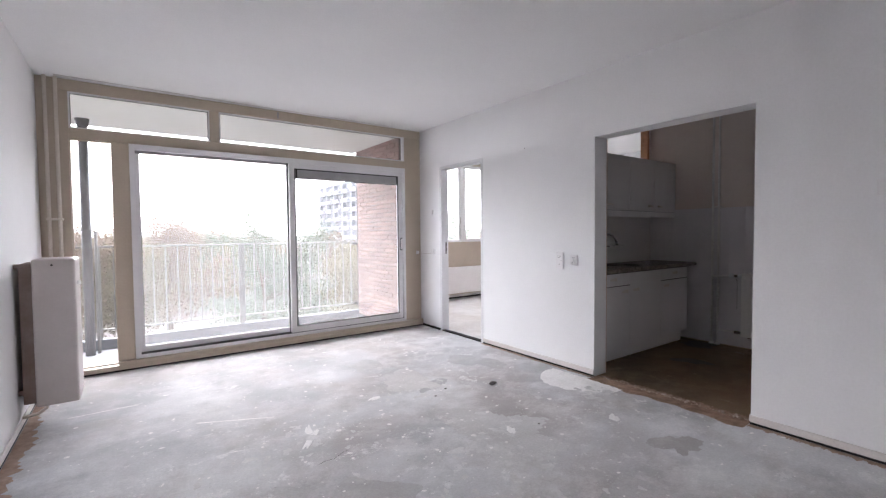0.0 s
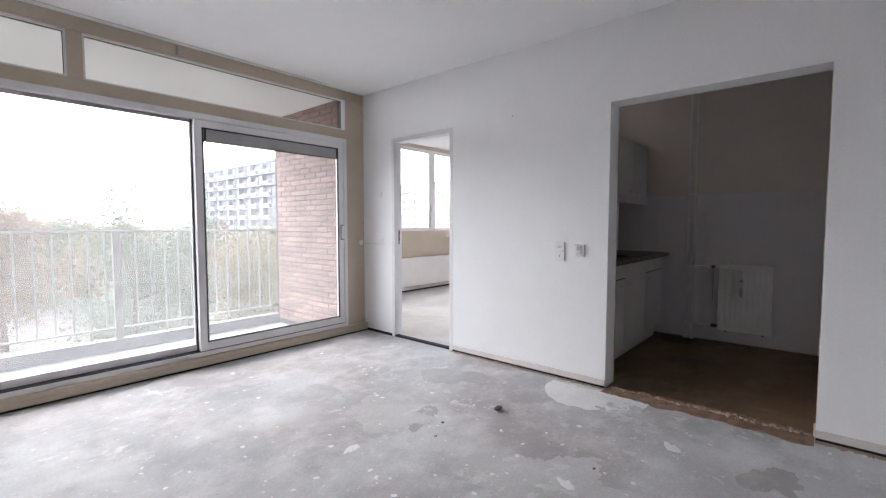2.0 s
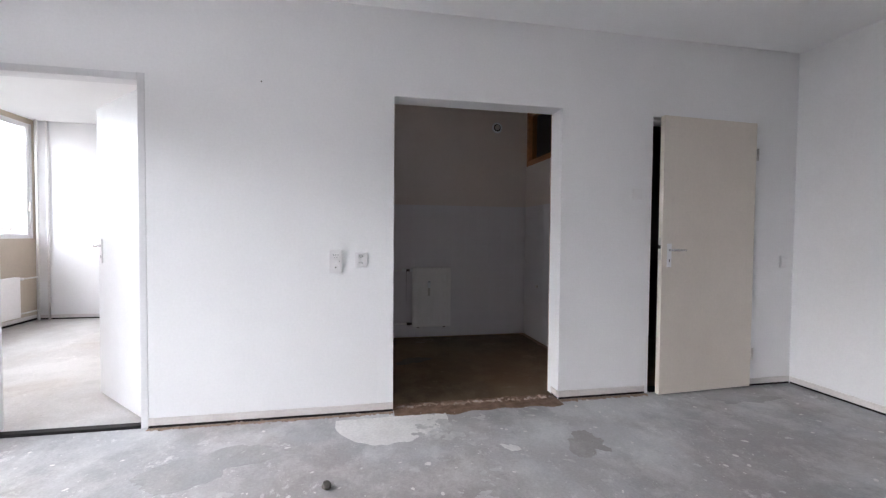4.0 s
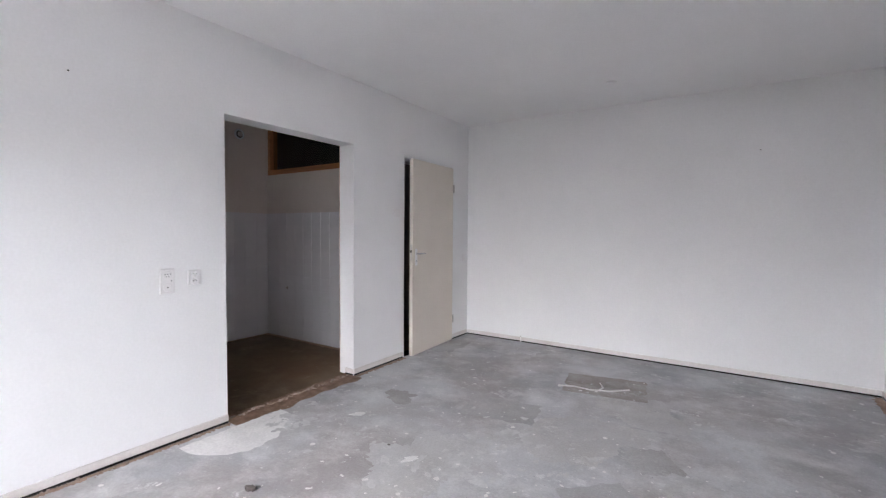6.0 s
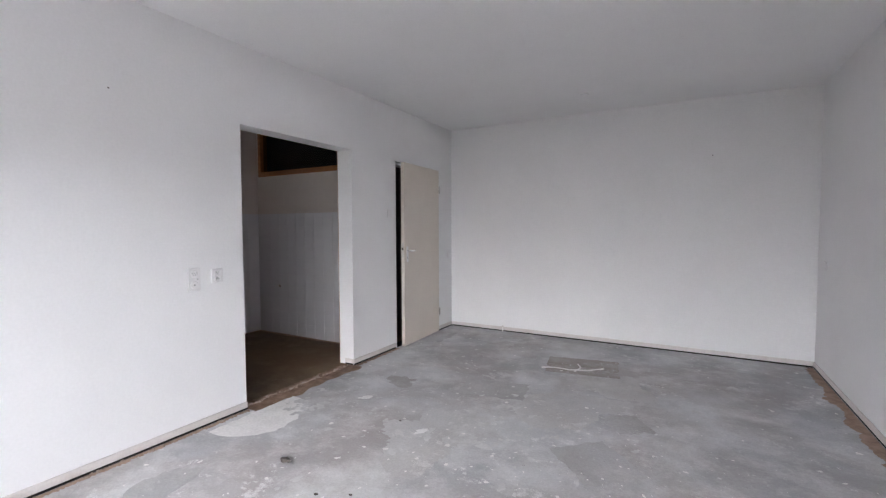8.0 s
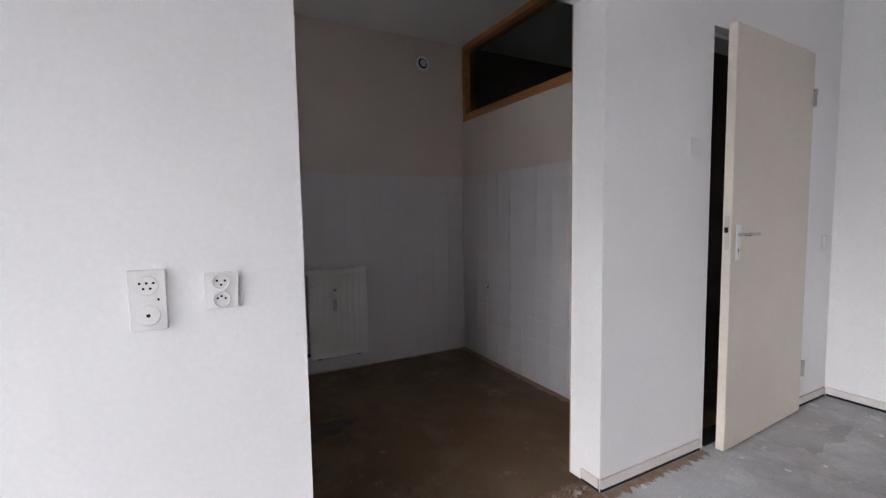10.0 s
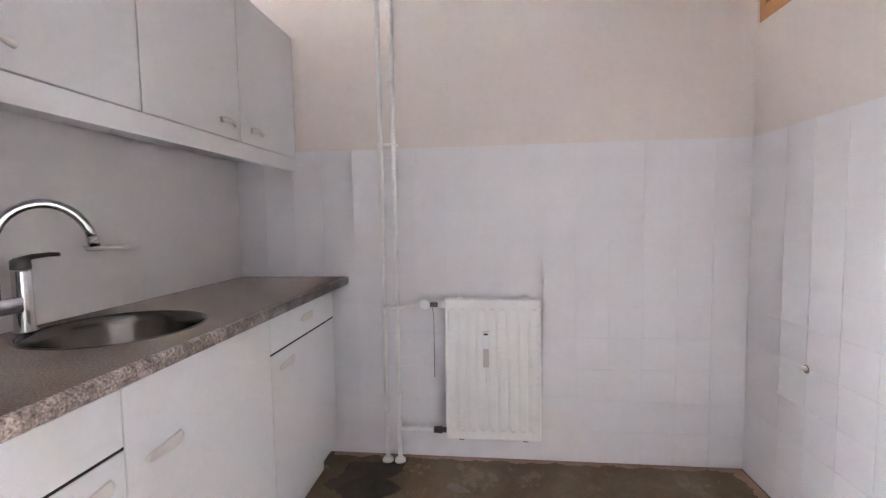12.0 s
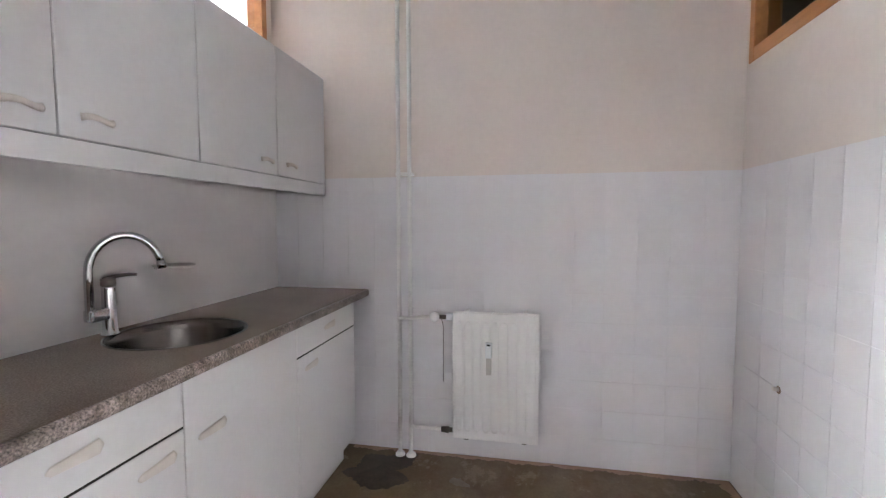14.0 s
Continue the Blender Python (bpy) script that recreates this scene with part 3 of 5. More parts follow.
def sash(x0, x1, y0, y1, z0, z1, label, side, low, top, seal, seal_w, grille=0.0):
    """One panel: stiles and rails, a seal round the glass, and a vent strip above it where there is one."""
    s = part("sash", boxes((x0, y0, z0, x0 + side, y1, z1), (x1 - side, y0, z0, x1, y1, z1),
                           (x0 + side, y0, z0, x1 - side, y1, z0 + low), (x0 + side, y0, z1 - top, x1 - side, y1, z1), bevel=0.003), M_UPVC, slider, label)
    g0, g1, z2 = z0 + low, z1 - top, z1 - top - grille
    beads(x0 + side, g0, x1 - side, g1, y0 - 0.001, seal_w, seal, s, 0.012, "seal")
    pane(x0 + side + 0.003, g0 + 0.003, x1 - side - 0.003, z2 - 0.002, (y0 + y1) / 2, s, M_GLASS_VEILED)
    if grille:
        v = part("vent_grille", boxes((x0 + side + seal_w, y0 + 0.002, z2, x1 - side - seal_w, y1 - 0.004, g1 - 0.006), bevel=0.003), M_ALU, s, "grey aluminium vent strip")
        part("vent_lip", boxes((x0 + side + seal_w, y0 - 0.006, z2 + 0.012, x1 - side - seal_w, y0 + 0.0015, z2 + 0.055), bevel=0.002), M_ALU, v)
        part("vent_slot", boxes((x0 + side + seal_w, y0 - 0.003, z2 - 0.007, x1 - side - seal_w, y0 + 0.010, z2 - 0.001)), M_RUBBER, v, "dark slot under the vent strip")
        for x in (x0 + side + seal_w, x1 - side - seal_w - 0.018):
            part("end_cap", boxes((x, y0 - 0.009, z2 + 0.004, x + 0.018, y0 - 0.0062, g1 - 0.010), bevel=0.001), M_RUBBER, v, "dark end cap")
    return s


sash(-3.158, -1.725, 0.045, 0.085, 0.1315, 2.062, "white fixed door panel", 0.032, 0.050, 0.032, M_ALU, 0.004)
part("head_track", boxes((-3.16, 0.034, 2.020, -1.748, 0.0445, 2.047)), M_ALU, slider, "grey aluminium head track")
part("track_end", boxes((-1.76, 0.020, 2.008, -1.748, 0.0335, 2.046)), M_RUBBER, slider, "dark end block of the track")
right = sash(-1.745, -0.29, -0.012, 0.035, 0.125, 2.046, "white sliding door panel", 0.058, 0.072, 0.058, M_RUBBER, 0.0125, 0.108)
part("pull_handle", boxes((-0.322, -0.035, 1.035, -0.300, -0.012, 1.175), bevel=0.004), M_PLASTIC, right, "white pull handle")
part("pull_rim", boxes((-0.327, -0.0165, 1.025, -0.295, -0.0125, 1.185)), M_RUBBER, right, "dark rim round the handle")
part("meeting_gasket", boxes((-1.7535, 0.034, 0.13, -1.7455, 0.044, 2.04)), M_RUBBER, slider)

# heating pipes in the window corner and the convector below them
pipes = thing("heating_pipes", pose(-3.75, -0.05, 0), "two cream heating pipes rising to the ceiling beside the window", "pipe")
for x in (-3.765, -3.695):
    part("pipe", tube(bmesh.new(), [(x, -0.045, 0.30), (x, -0.045, H - 0.001)], 0.0135, 14), M_PIPE, pipes)
part("clip", boxes((-3.785, -0.062, 1.385, -3.675, -0.0005, 1.403), bevel=0.003), M_PIPE, pipes)
part("elbow", tube(bmesh.new(), [(-3.765, -0.045, 0.31), (-3.765, -0.07, 0.285), (-3.765, -0.12, 0.28), (-3.765, -0.86, 0.28)], 0.0135, 12), M_PIPE, pipes)
part("elbow", tube(bmesh.new(), [(-3.695, -0.045, 0.31), (-3.695, -0.07, 0.205), (-3.695, -0.12, 0.20), (-3.695, -0.86, 0.20)], 0.0135, 12), M_PIPE, pipes)

conv = thing("convector", pose(-3.66, -1.0, 0.1), "cream enamelled narrow upright convector heater on the wall", "radiator")
part("casing", box(bmesh.new(), -3.742, -1.20, 0.135, -3.522, -0.86, 1.10, 0.014, 3), M_RAD, conv)
part("back_plate", boxes((-3.805, -1.17, 0.16, -3.743, -0.87, 1.07)), M_BACK, conv, "dark shadowed back plate")
part("knob", lathe(bmesh.new(), [(0.012, 0), (0.014, 0.004), (0.012, 0.018), (0.006, 0.021)], (-3.522, -1.10, 0.93), 'X', 14), M_PLASTIC, conv, "small white knob")
part("screw", lathe(bmesh.new(), [(0.006, 0.0), (0.006, -0.003), (0.003, -0.004)], (-3.64, -1.20, 1.06), 'Y', 10), M_HOLE, conv, "dark screw head")
for z in (0.22, 1.04):
    part("bracket", boxes((WEST + 0.0005, -1.16, z, -3.8055, -1.13, z + 0.03)), M_BACK, conv, "dark wall bracket")
part("foot_pipe", tube(bmesh.new(), [(-3.70, -1.14, 0.15), (-3.70, -1.14, 0.11), (-3.74, -1.14, 0.08), (WEST + 0.0125, -1.14, 0.07)], 0.011, 10), M_PIPE, conv)


# ---------------------------------------------------------------- doors
def lever(parent, x, y, z, side, along, material, plate_h=0.17):
    """A lever handle on a long plate; side: the direction it stands out in x, along: the direction the lever points in y."""
    part("handle_plate", box(bmesh.new(), min(x, x + side * 0.006), y - 0.018, z - plate_h * 0.72, max(x, x + side * 0.006), y + 0.018, z + plate_h * 0.28, 0.002), M_PLASTIC, parent, "white handle plate", True)
    pts = [(x, y, z), (x + side * 0.035, y, z), (x + side * 0.045, y + along * 0.01, z), (x + side * 0.047, y + along * 0.05, z), (x + side * 0.045, y + along * 0.11, z)]
    part("lever", tube(bmesh.new(), pts, [0.009, 0.008, 0.008, 0.0085, 0.007], 10), material, parent, "pale metal lever", True)
    part("keyhole", boxes((x + side * 0.004 if side > 0 else x - 0.0065, y - 0.003, z - 0.085, x + side * 0.0065 if side > 0 else x - 0.004, y + 0.003, z - 0.067)), M_HOLE, parent, "dark keyhole", True)


def hinge(parent, y, z, x):
    part("hinge", tube(bmesh.new(), [(x, y, z - 0.045), (x, y, z + 0.045)], 0.008, 10), M_HINGE, parent, "pale grey hinge pin", True)


# hall door: hinged at its south edge, a hand's breadth ajar into the living room
hall_door = thing("door_1", pose(-0.004, -5.482, 0.014, 0, 0, 3.1), "cream painted flush door standing slightly ajar", "door", kind="structure")
part("leaf", box(bmesh.new(), -0.040, 0.0, 0.0, 0.0, 0.835, 2.012, 0.003), M_DOOR, hall_door, "", True)
lever(hall_door, -0.040, 0.775, 1.05, -1, -1, M_CHROME)
part("latch_plate", boxes((-0.031, 0.8352, 0.98, -0.011, 0.8368, 1.14)), M_PLASTIC_OLD, hall_door, "steel latch plate", True)
part("latch", boxes((-0.027, 0.8368, 1.06, -0.014, 0.846, 1.085)), M_SHADE_AND_DARK, hall_door, "dark latch bolt", True)
hinge(hall_door, -0.004, 0.25, -0.046)
hinge(hall_door, -0.004, 1.775, -0.046)
hall_frame = thing("door_frame_1", pose(0.08, -5.04, 0), "white painted door lining", "door frame", kind="structure")
part("jamb", boxes((0.045, D3[0] + 0.0005, 0, T + 0.003, D3[0] + 0.02, D3[2] - 0.0005)), M_DOORW, hall_frame)
# This jamb is black to put the shade beside the ajar leaf into colour.
part("jamb", boxes((0.045, D3[1] - 0.02, 0, T + 0.003, D3[1] - 0.0005, D3[2] - 0.0005)), M_SHADE_AND_DARK, hall_frame, "jamb coloured black for the shade in the rebate")
part("head", boxes((0.045, D3[0] + 0.02, D3[2] - 0.02, T + 0.003, D3[1] - 0.02, D3[2] - 0.0005)), M_DOORW, hall_frame)

# Added black strip: the dark gap below the door leaf, no real sill.
part("threshold", boxes((0.002, D3[0] + 0.0205, -0.001, 0.10, D3[1] - 0.0205, 0.009)), M_SHADE_AND_DARK, hall_frame, "black strip standing for the shade under the door")

# bedroom doorway
bed_frame = thing("door_frame_2", pose(0.08, -0.87, 0), "white painted door lining with a dark threshold", "door frame", kind="structure")
part("jamb", boxes((-0.003, D1[0] - 0.028, 0, T1 + 0.004, D1[0] + 0.012, D1[2] + 0.03), bevel=0.003), M_DOORW, bed_frame)
jl = part("jamb", boxes((-0.003, D1[1] - 0.012, 0, T1 + 0.004, D1[1] + 0.028, D1[2] + 0.03), bevel=0.003), M_DOORW, bed_frame)
part("strike_plate", boxes((0.055, D1[1] - 0.0145, 0.98, 0.075, D1[1] - 0.0125, 1.13)), M_STEEL, jl, "steel strike plate")
for z in (1.02, 1.085):
    part("latch_slot", boxes((0.059, D1[1] - 0.0165, z, 0.071, D1[1] - 0.0146, z + 0.028)), M_HOLE, jl, "dark latch slot")
part("head", boxes((-0.003, D1[0] + 0.012, D1[2] - 0.012, T1 + 0.004, D1[1] - 0.012, D1[2] + 0.03), bevel=0.003), M_DOORW, bed_frame)
part("threshold", boxes((-0.004, D1[0] + 0.0125, -0.001, 0.05, D1[1] - 0.0125, 0.018), bevel=0.003), M_SHADE_AND_DARK, bed_frame, "dark worn threshold strip")

bed_door = thing("door_2", pose(0.125, D1[0] + 0.035, 0.012, 0, 0, -48), "white painted flush door standing half open", "door", kind="structure")
part("leaf", box(bmesh.new(), -0.02, 0.0, 0.0, 0.02, 0.765, 2.012, 0.003), M_DOORW, bed_door, "", True)
lever(bed_door, -0.02, 0.70, 1.05, -1, -1, M_CHROME)
lever(bed_door, 0.02, 0.70, 1.05, 1, -1, M_CHROME)


# ---------------------------------------------------------------- switches and sockets on the east wall
def plate(name, y0, y1, z0, z1, label, category, material=None, thick=0.012, x=0.0):
    t = thing(name, pose(x - thick, (y0 + y1) / 2, z0), label, category)
    part("cover", box(bmesh.new(), x - thick, y0, z0, x, y1, z1, 0.003), material or M_PLASTIC, t)
    return t


tel = plate("telephone_socket", -2.409, -2.331, 0.911, 1.058, "white double wall plate with a telephone and an aerial outlet", "wall socket")
part("telephone_insert", lathe(bmesh.new(), [(0.024, 0.0), (0.024, -0.001), (0.0225, -0.002)], (-0.012, -2.370, 1.020), 'X', 24), M_PLASTIC, tel)
for dy, dz in ((-0.014, 0.006), (0, 0.006), (0.014, 0.006), (-0.007, -0.007), (0.007, -0.007)):
    part("pin_hole", lathe(bmesh.new(), [(0.003, 0.0), (0.003, -0.0006)], (-0.0141, -2.370 + dy, 1.020 + dz), 'X', 10), M_HOLE, tel, "dark pin hole")
aer = part("aerial_insert", lathe(bmesh.new(), [(0.025, 0.0), (0.025, -0.001), (0.0235, -0.002)], (-0.012, -2.370, 0.948), 'X', 24), M_PLASTIC, tel)
part("aerial_hole", lathe(bmesh.new(), [(0.0045, 0.0), (0.0045, -0.0006)], (-0.0141, -2.370, 0.948), 'X', 12), M_HOLE, aer, "dark aerial hole")
part("screw", lathe(bmesh.new(), [(0.003, 0.0), (0.003, -0.0006)], (-0.0121, -2.392, 0.985), 'X', 10), M_HOLE, tel, "small dark screw")

sock = plate("wall_socket", -2.567, -2.488, 0.948, 1.041, "white double power socket on the wall", "wall socket", None, 0.014)
for z in (1.017, 0.972):
    well = part("outlet", lathe(bmesh.new(), [(0.021, 0.0), (0.021, -0.006), (0.0185, -0.0065), (0.0165, -0.0008)], (-0.014, -2.5275, z), 'X', 24), M_PLASTIC, sock)
    for dy, dz in ((-0.009, 0.002), (0.009, 0.003), (0.0, -0.008 if z > 1 else 0.008)):
        part("pin_hole", lathe(bmesh.new(), [(0.0029, 0.0), (0.0029, -0.0006)], (-0.0150, -2.5275 + dy, z + dz), 'X', 10), M_HOLE, well, "dark pin hole")

plate("blank_cover", -4.545, -4.465, 1.43, 1.51, "pale blank cover plate by the door", "wall plate", M_PLASTIC, 0.005)
sw = plate("light_switch", -5.835, -5.775, 0.925, 1.02, "white wall switch near the room corner", "light switch", None, 0.010)
part("rocker", box(bmesh.new(), -0.0135, -5.827, 0.945, -0.010, -5.783, 0.998, 0.001), M_PLASTIC, sw)
for y in (-0.325, -0.285):
    plate("switch_box", y - 0.014, y + 0.014, 0.97, 1.04, "small white switch beside the bedroom door", "light switch", None, 0.010)
plate("bell_push", -0.308, -0.284, 1.485, 1.54, "small white surface knob on the wall", "wall knob", None, 0.015)
jb = thing("junction_box", pose(-0.05, -0.018, 0.95), "small white junction box with a thin cable along the wall", "junction box")
part("cover", box(bmesh.new(), -0.075, -0.018, 0.965, -0.035, -0.0005, 1.010, 0.003), M_PLASTIC, jb)
part("cable", tube(bmesh.new(), [(-0.035, -0.012, 0.985), (-0.006, -0.015, 0.978), (-0.005, -0.10, 0.975), (-0.005, -0.271, 0.98)], 0.0025, 8), M_PLASTIC_OLD, jb, "thin pale cable")

st = thing("wall_switch_west", pose(WEST, -5.65, 0.95), "small white wall socket on the plain wall", "wall socket")
part("cover", box(bmesh.new(), WEST, -5.69, 0.93, WEST + 0.012, -5.61, 1.01, 0.003), M_PLASTIC, st)


def screw(x, y, z, axis):
    b = lathe(bmesh.new(), [(0.003, 0.0), (0.0045, -0.004 if axis == 'X' else 0.004), (0.002, -0.006 if axis == 'X' else 0.007)], (x, y, z), axis, 10)
    solid("screw", b, M_CRUMB, "small dark screw stuck in the wall", "screw", "screws in the walls")


screw(0, -1.93, 2.08, 'X')
screw(-2.977, SOUTH, 2.035, 'Y')
stub = thing("pipe_stub", pose(-0.746, SOUTH + 0.02, 0.0), "short capped pipe stub above the skirting", "pipe")
part("stub", tube(bmesh.new(), [(-0.746, SOUTH + 0.024, 0.0), (-0.746, SOUTH + 0.024, 0.062)], 0.006, 12), M_PIPEW, stub)
part("cap", lathe(bmesh.new(), [(0.008, 0.060), (0.0085, 0.063), (0.008, 0.074), (0.005, 0.076)], (-0.746, SOUTH + 0.024, 0), 'Z', 12), M_PLASTIC_OLD, stub)
solid("ceiling_outlet", lathe(bmesh.new(), [(0.045, 0.0), (0.043, -0.006), (0.02, -0.009)], (-1.867, -5.154, H), 'Z', 20), M_CEIL, "white round ceiling outlet cap", "ceiling outlet")
solid("ceiling_wire", tube(bmesh.new(), [(-3.7, -0.10, H - 0.002), (-3.0, -0.085, H - 0.002), (-2.0, -0.07, H - 0.002), (-0.5, -0.06, H - 0.002)], 0.0022, 6), M_PLASTIC_OLD, "thin grey wire along the ceiling above the window", "cable")

# ---------------------------------------------------------------- residues lying on the floor
def strip(x0, y0, x1, y1, wid, seed, n=220, rag=1.0):
    """A ragged band of residue along a line."""
    rnd = random.Random(seed)
    bm = bmesh.new()
    d = Vector((x1 - x0, y1 - y0, 0))
    nrm = Vector((-d.y, d.x, 0)).normalized()
    a, b = [], []
    for k in range(n + 1):
        p = Vector((x0, y0, 0.0012)) + d * (k / n)
        w = wid * (0.75 + (0.2 + 0.3 * rag) * noise.noise((k * (4 + 18 * rag) / n, seed, 0)) + rag * (0.28 * noise.noise((k * 90.0 / n, seed, 3)) + rnd.uniform(-0.14, 0.14)))
        a.append(bm.verts.new(p))
        b.append(bm.verts.new(p + nrm * w + Vector((0, 0, 0.0006))))
    for k in range(n):
        bm.faces.new((a[k], a[k + 1], b[k + 1], b[k]))
    return bm


for i, (x0, y0, x1, y1, w) in enumerate(((-0.013, D2[1], -0.013, D1[0] - 0.03, 0.05), (-0.013, -4.6, -0.013, D2[0], 0.06),
                                         (WEST + 0.013, -0.3, WEST + 0.013, SOUTH + 0.02, 0.10))):
    solid("glue_residue", strip(x0, y0, x1, y1, w, i + 3), M_GLUE, "brown glue residue along the edge of the floor", "floor residue", "glue residue along the walls", "structure")
solid("threshold_residue", strip(0.055, D2[1] - 0.004, 0.055, D2[0] + 0.004, 0.06, 6), M_THRESH, "brown ragged residue on the kitchen threshold", "floor residue", "residue on the threshold", "structure")
solid("threshold_residue", strip(0.055, D2[0] + 0.004, 0.055, D2[1] - 0.004, 0.215, 5, 120, 0.15), M_THRESH, "brown ragged residue across the kitchen threshold", "floor residue", "residue on the threshold", "structure")


def half_round(edge, y0, y1, depth, seed, n=70):
    """A thin patch with one straight edge along the wall, a rounded far side and a frayed southern end."""
    bm = bmesh.new()
    near, far = [], []
    for k in range(n + 1):
        u = k / n
        y = y0 + (y1 - y0) * u
        fray = u ** 4
        d = depth * (math.sin(math.pi * min(1.0, 0.03 + 0.92 * u ** 0.85)) ** 0.55) * (1 - 0.35 * fray)
        d += 0.018 * noise.noise((u * 9, seed, 0)) + fray * 0.07 * noise.noise((u * 60, seed, 5))
        e = edge - 0.012 * noise.noise((u * 14, seed, 9)) - fray * 0.05 * abs(noise.noise((u * 40, seed, 2)))
        near.append(bm.verts.new((e, y, 0.0022)))
        far.append(bm.verts.new((e - max(0.012, d), y, 0.0022)))
    for k in range(n):
        bm.faces.new((near[k], near[k + 1], far[k + 1], far[k]))
    return bm


def angular(cx, cy, w, h, turn, seed, z):
    """A thin four-cornered patch with slightly uneven edges."""
    bm = bmesh.new()
    rim = []
    corners = ((-w / 2, -h / 2), (w / 2, -h / 2), (w / 2, h / 2), (-w / 2, h / 2))
    for i, (p, q) in enumerate(zip(corners, corners[1:] + corners[:1])):
        for k in range(16):
            u = k / 16
            j = 0.03 * noise.noise((u * 5 + i * 7, seed, 0)) + 0.008 * noise.noise((u * 30 + i * 7, seed, 4))
            x, y = p[0] + (q[0] - p[0]) * u, p[1] + (q[1] - p[1]) * u
            x, y = (x, y + j) if i % 2 == 0 else (x + j, y)
            rim.append(bm.verts.new((cx + x * math.cos(turn) - y * math.sin(turn), cy + x * math.sin(turn) + y * math.cos(turn), z)))
    bm.faces.new(rim)
    return bm


solid("filler_patch", half_round(-0.10, -2.375, -3.07, 0.375, 6), M_FILLER, "pale floor filler patch at the kitchen opening", "floor patch", "filler patches", "structure")
for i, (x, y, rx, ry, tn) in enumerate(((-2.36, -2.41, 0.022, 0.11, -0.6), (-2.33, -2.28, 0.018, 0.07, -0.2), (-0.62, -3.33, 0.05, 0.03, 0.6), (-1.30, -3.05, 0.05, 0.025, 0.9), (-1.75, -2.05, 0.06, 0.022, 0.2))):
    solid("filler_patch", ragged(x, y, rx, ry, tn, 0.5, 20 + i, 48), M_FILLER, "pale scraped filler smear on the floor", "floor patch", "filler patches", "structure")

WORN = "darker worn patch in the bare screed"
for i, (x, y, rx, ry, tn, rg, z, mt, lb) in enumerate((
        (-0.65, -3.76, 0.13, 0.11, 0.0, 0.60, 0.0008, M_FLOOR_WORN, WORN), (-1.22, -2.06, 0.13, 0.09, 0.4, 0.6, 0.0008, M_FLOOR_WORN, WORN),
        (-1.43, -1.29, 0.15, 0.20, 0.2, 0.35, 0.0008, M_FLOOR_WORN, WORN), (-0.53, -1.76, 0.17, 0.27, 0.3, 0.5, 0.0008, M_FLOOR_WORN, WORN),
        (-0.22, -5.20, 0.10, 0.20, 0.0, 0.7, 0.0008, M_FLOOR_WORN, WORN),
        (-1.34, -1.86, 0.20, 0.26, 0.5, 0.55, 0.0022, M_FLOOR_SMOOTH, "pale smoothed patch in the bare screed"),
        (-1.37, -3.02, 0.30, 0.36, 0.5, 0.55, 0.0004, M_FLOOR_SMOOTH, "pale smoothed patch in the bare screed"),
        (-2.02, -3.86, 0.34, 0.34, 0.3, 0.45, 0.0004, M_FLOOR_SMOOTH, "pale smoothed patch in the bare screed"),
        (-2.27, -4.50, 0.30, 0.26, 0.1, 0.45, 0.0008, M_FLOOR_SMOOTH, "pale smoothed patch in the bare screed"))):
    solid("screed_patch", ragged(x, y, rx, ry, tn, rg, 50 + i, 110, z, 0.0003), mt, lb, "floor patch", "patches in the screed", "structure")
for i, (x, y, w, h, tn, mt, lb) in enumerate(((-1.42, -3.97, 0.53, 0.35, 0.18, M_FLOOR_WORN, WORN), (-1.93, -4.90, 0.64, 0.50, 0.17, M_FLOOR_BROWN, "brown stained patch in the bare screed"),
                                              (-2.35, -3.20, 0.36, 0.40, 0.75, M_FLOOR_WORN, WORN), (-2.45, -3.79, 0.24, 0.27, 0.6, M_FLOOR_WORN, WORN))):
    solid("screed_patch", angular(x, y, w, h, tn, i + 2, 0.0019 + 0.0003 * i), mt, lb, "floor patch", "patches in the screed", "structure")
crack = tube(bmesh.new(), [(-2.44, -2.735, 0.0022), (-2.38, -2.715, 0.0022), (-2.34, -2.722, 0.0022), (-2.27, -2.685, 0.0022), (-2.22, -2.67, 0.0022)], 0.0008, 6)
solid("floor_crack", crack, M_SHADE_AND_DARK, "thin dark crack in the bare screed", "floor crack", "", "structure")
for p, q in (((-3.60, -1.12), (-3.20, -1.115)), ((-2.90, -1.74), (-2.45, -1.95))):
    solid("paint_mark", strip(p[0], p[1], q[0], q[1], 0.016, 8, 24), M_SPECK, "long pale scratch of paint on the floor", "paint mark", "long paint scratches")


def flakes(centres, seed):
    """Flaky filler left in loose clusters: many small ragged islands in one mesh."""
    rf = random.Random(seed)
    bm = bmesh.new()
    for cx, cy, sx, sy, count, size in centres:
        for _ in range(count):
            x, y = rf.gauss(cx, sx), rf.gauss(cy, sy)
            if not (WEST + 0.12 < x < -0.12 and SOUTH + 0.12 < y < -0.15):
                continue
            r = 0.75 * size * rf.random() ** 2.4 + 0.005
            ph = [rf.uniform(0, 6.28) for _ in range(4)]
            el, an = rf.uniform(0.4, 1.0), rf.uniform(-0.6, 0.6) + 1.2
            ring = []
            for q in range(14):
                a = 2 * math.pi * q / 14
                k = r * (1 + 0.28 * math.sin(2 * a + ph[0]) + 0.22 * math.sin(3 * a + ph[1]) + 0.16 * math.sin(5 * a + ph[2]))
                px, py = k * math.cos(a), k * el * math.sin(a)
                ring.append(bm.verts.new((x + px * math.cos(an) - py * math.sin(an), y + px * math.sin(an) + py * math.cos(an), 0.0022 + rf.random() * 0.0003)))
            bm.faces.new(ring)
    return bm


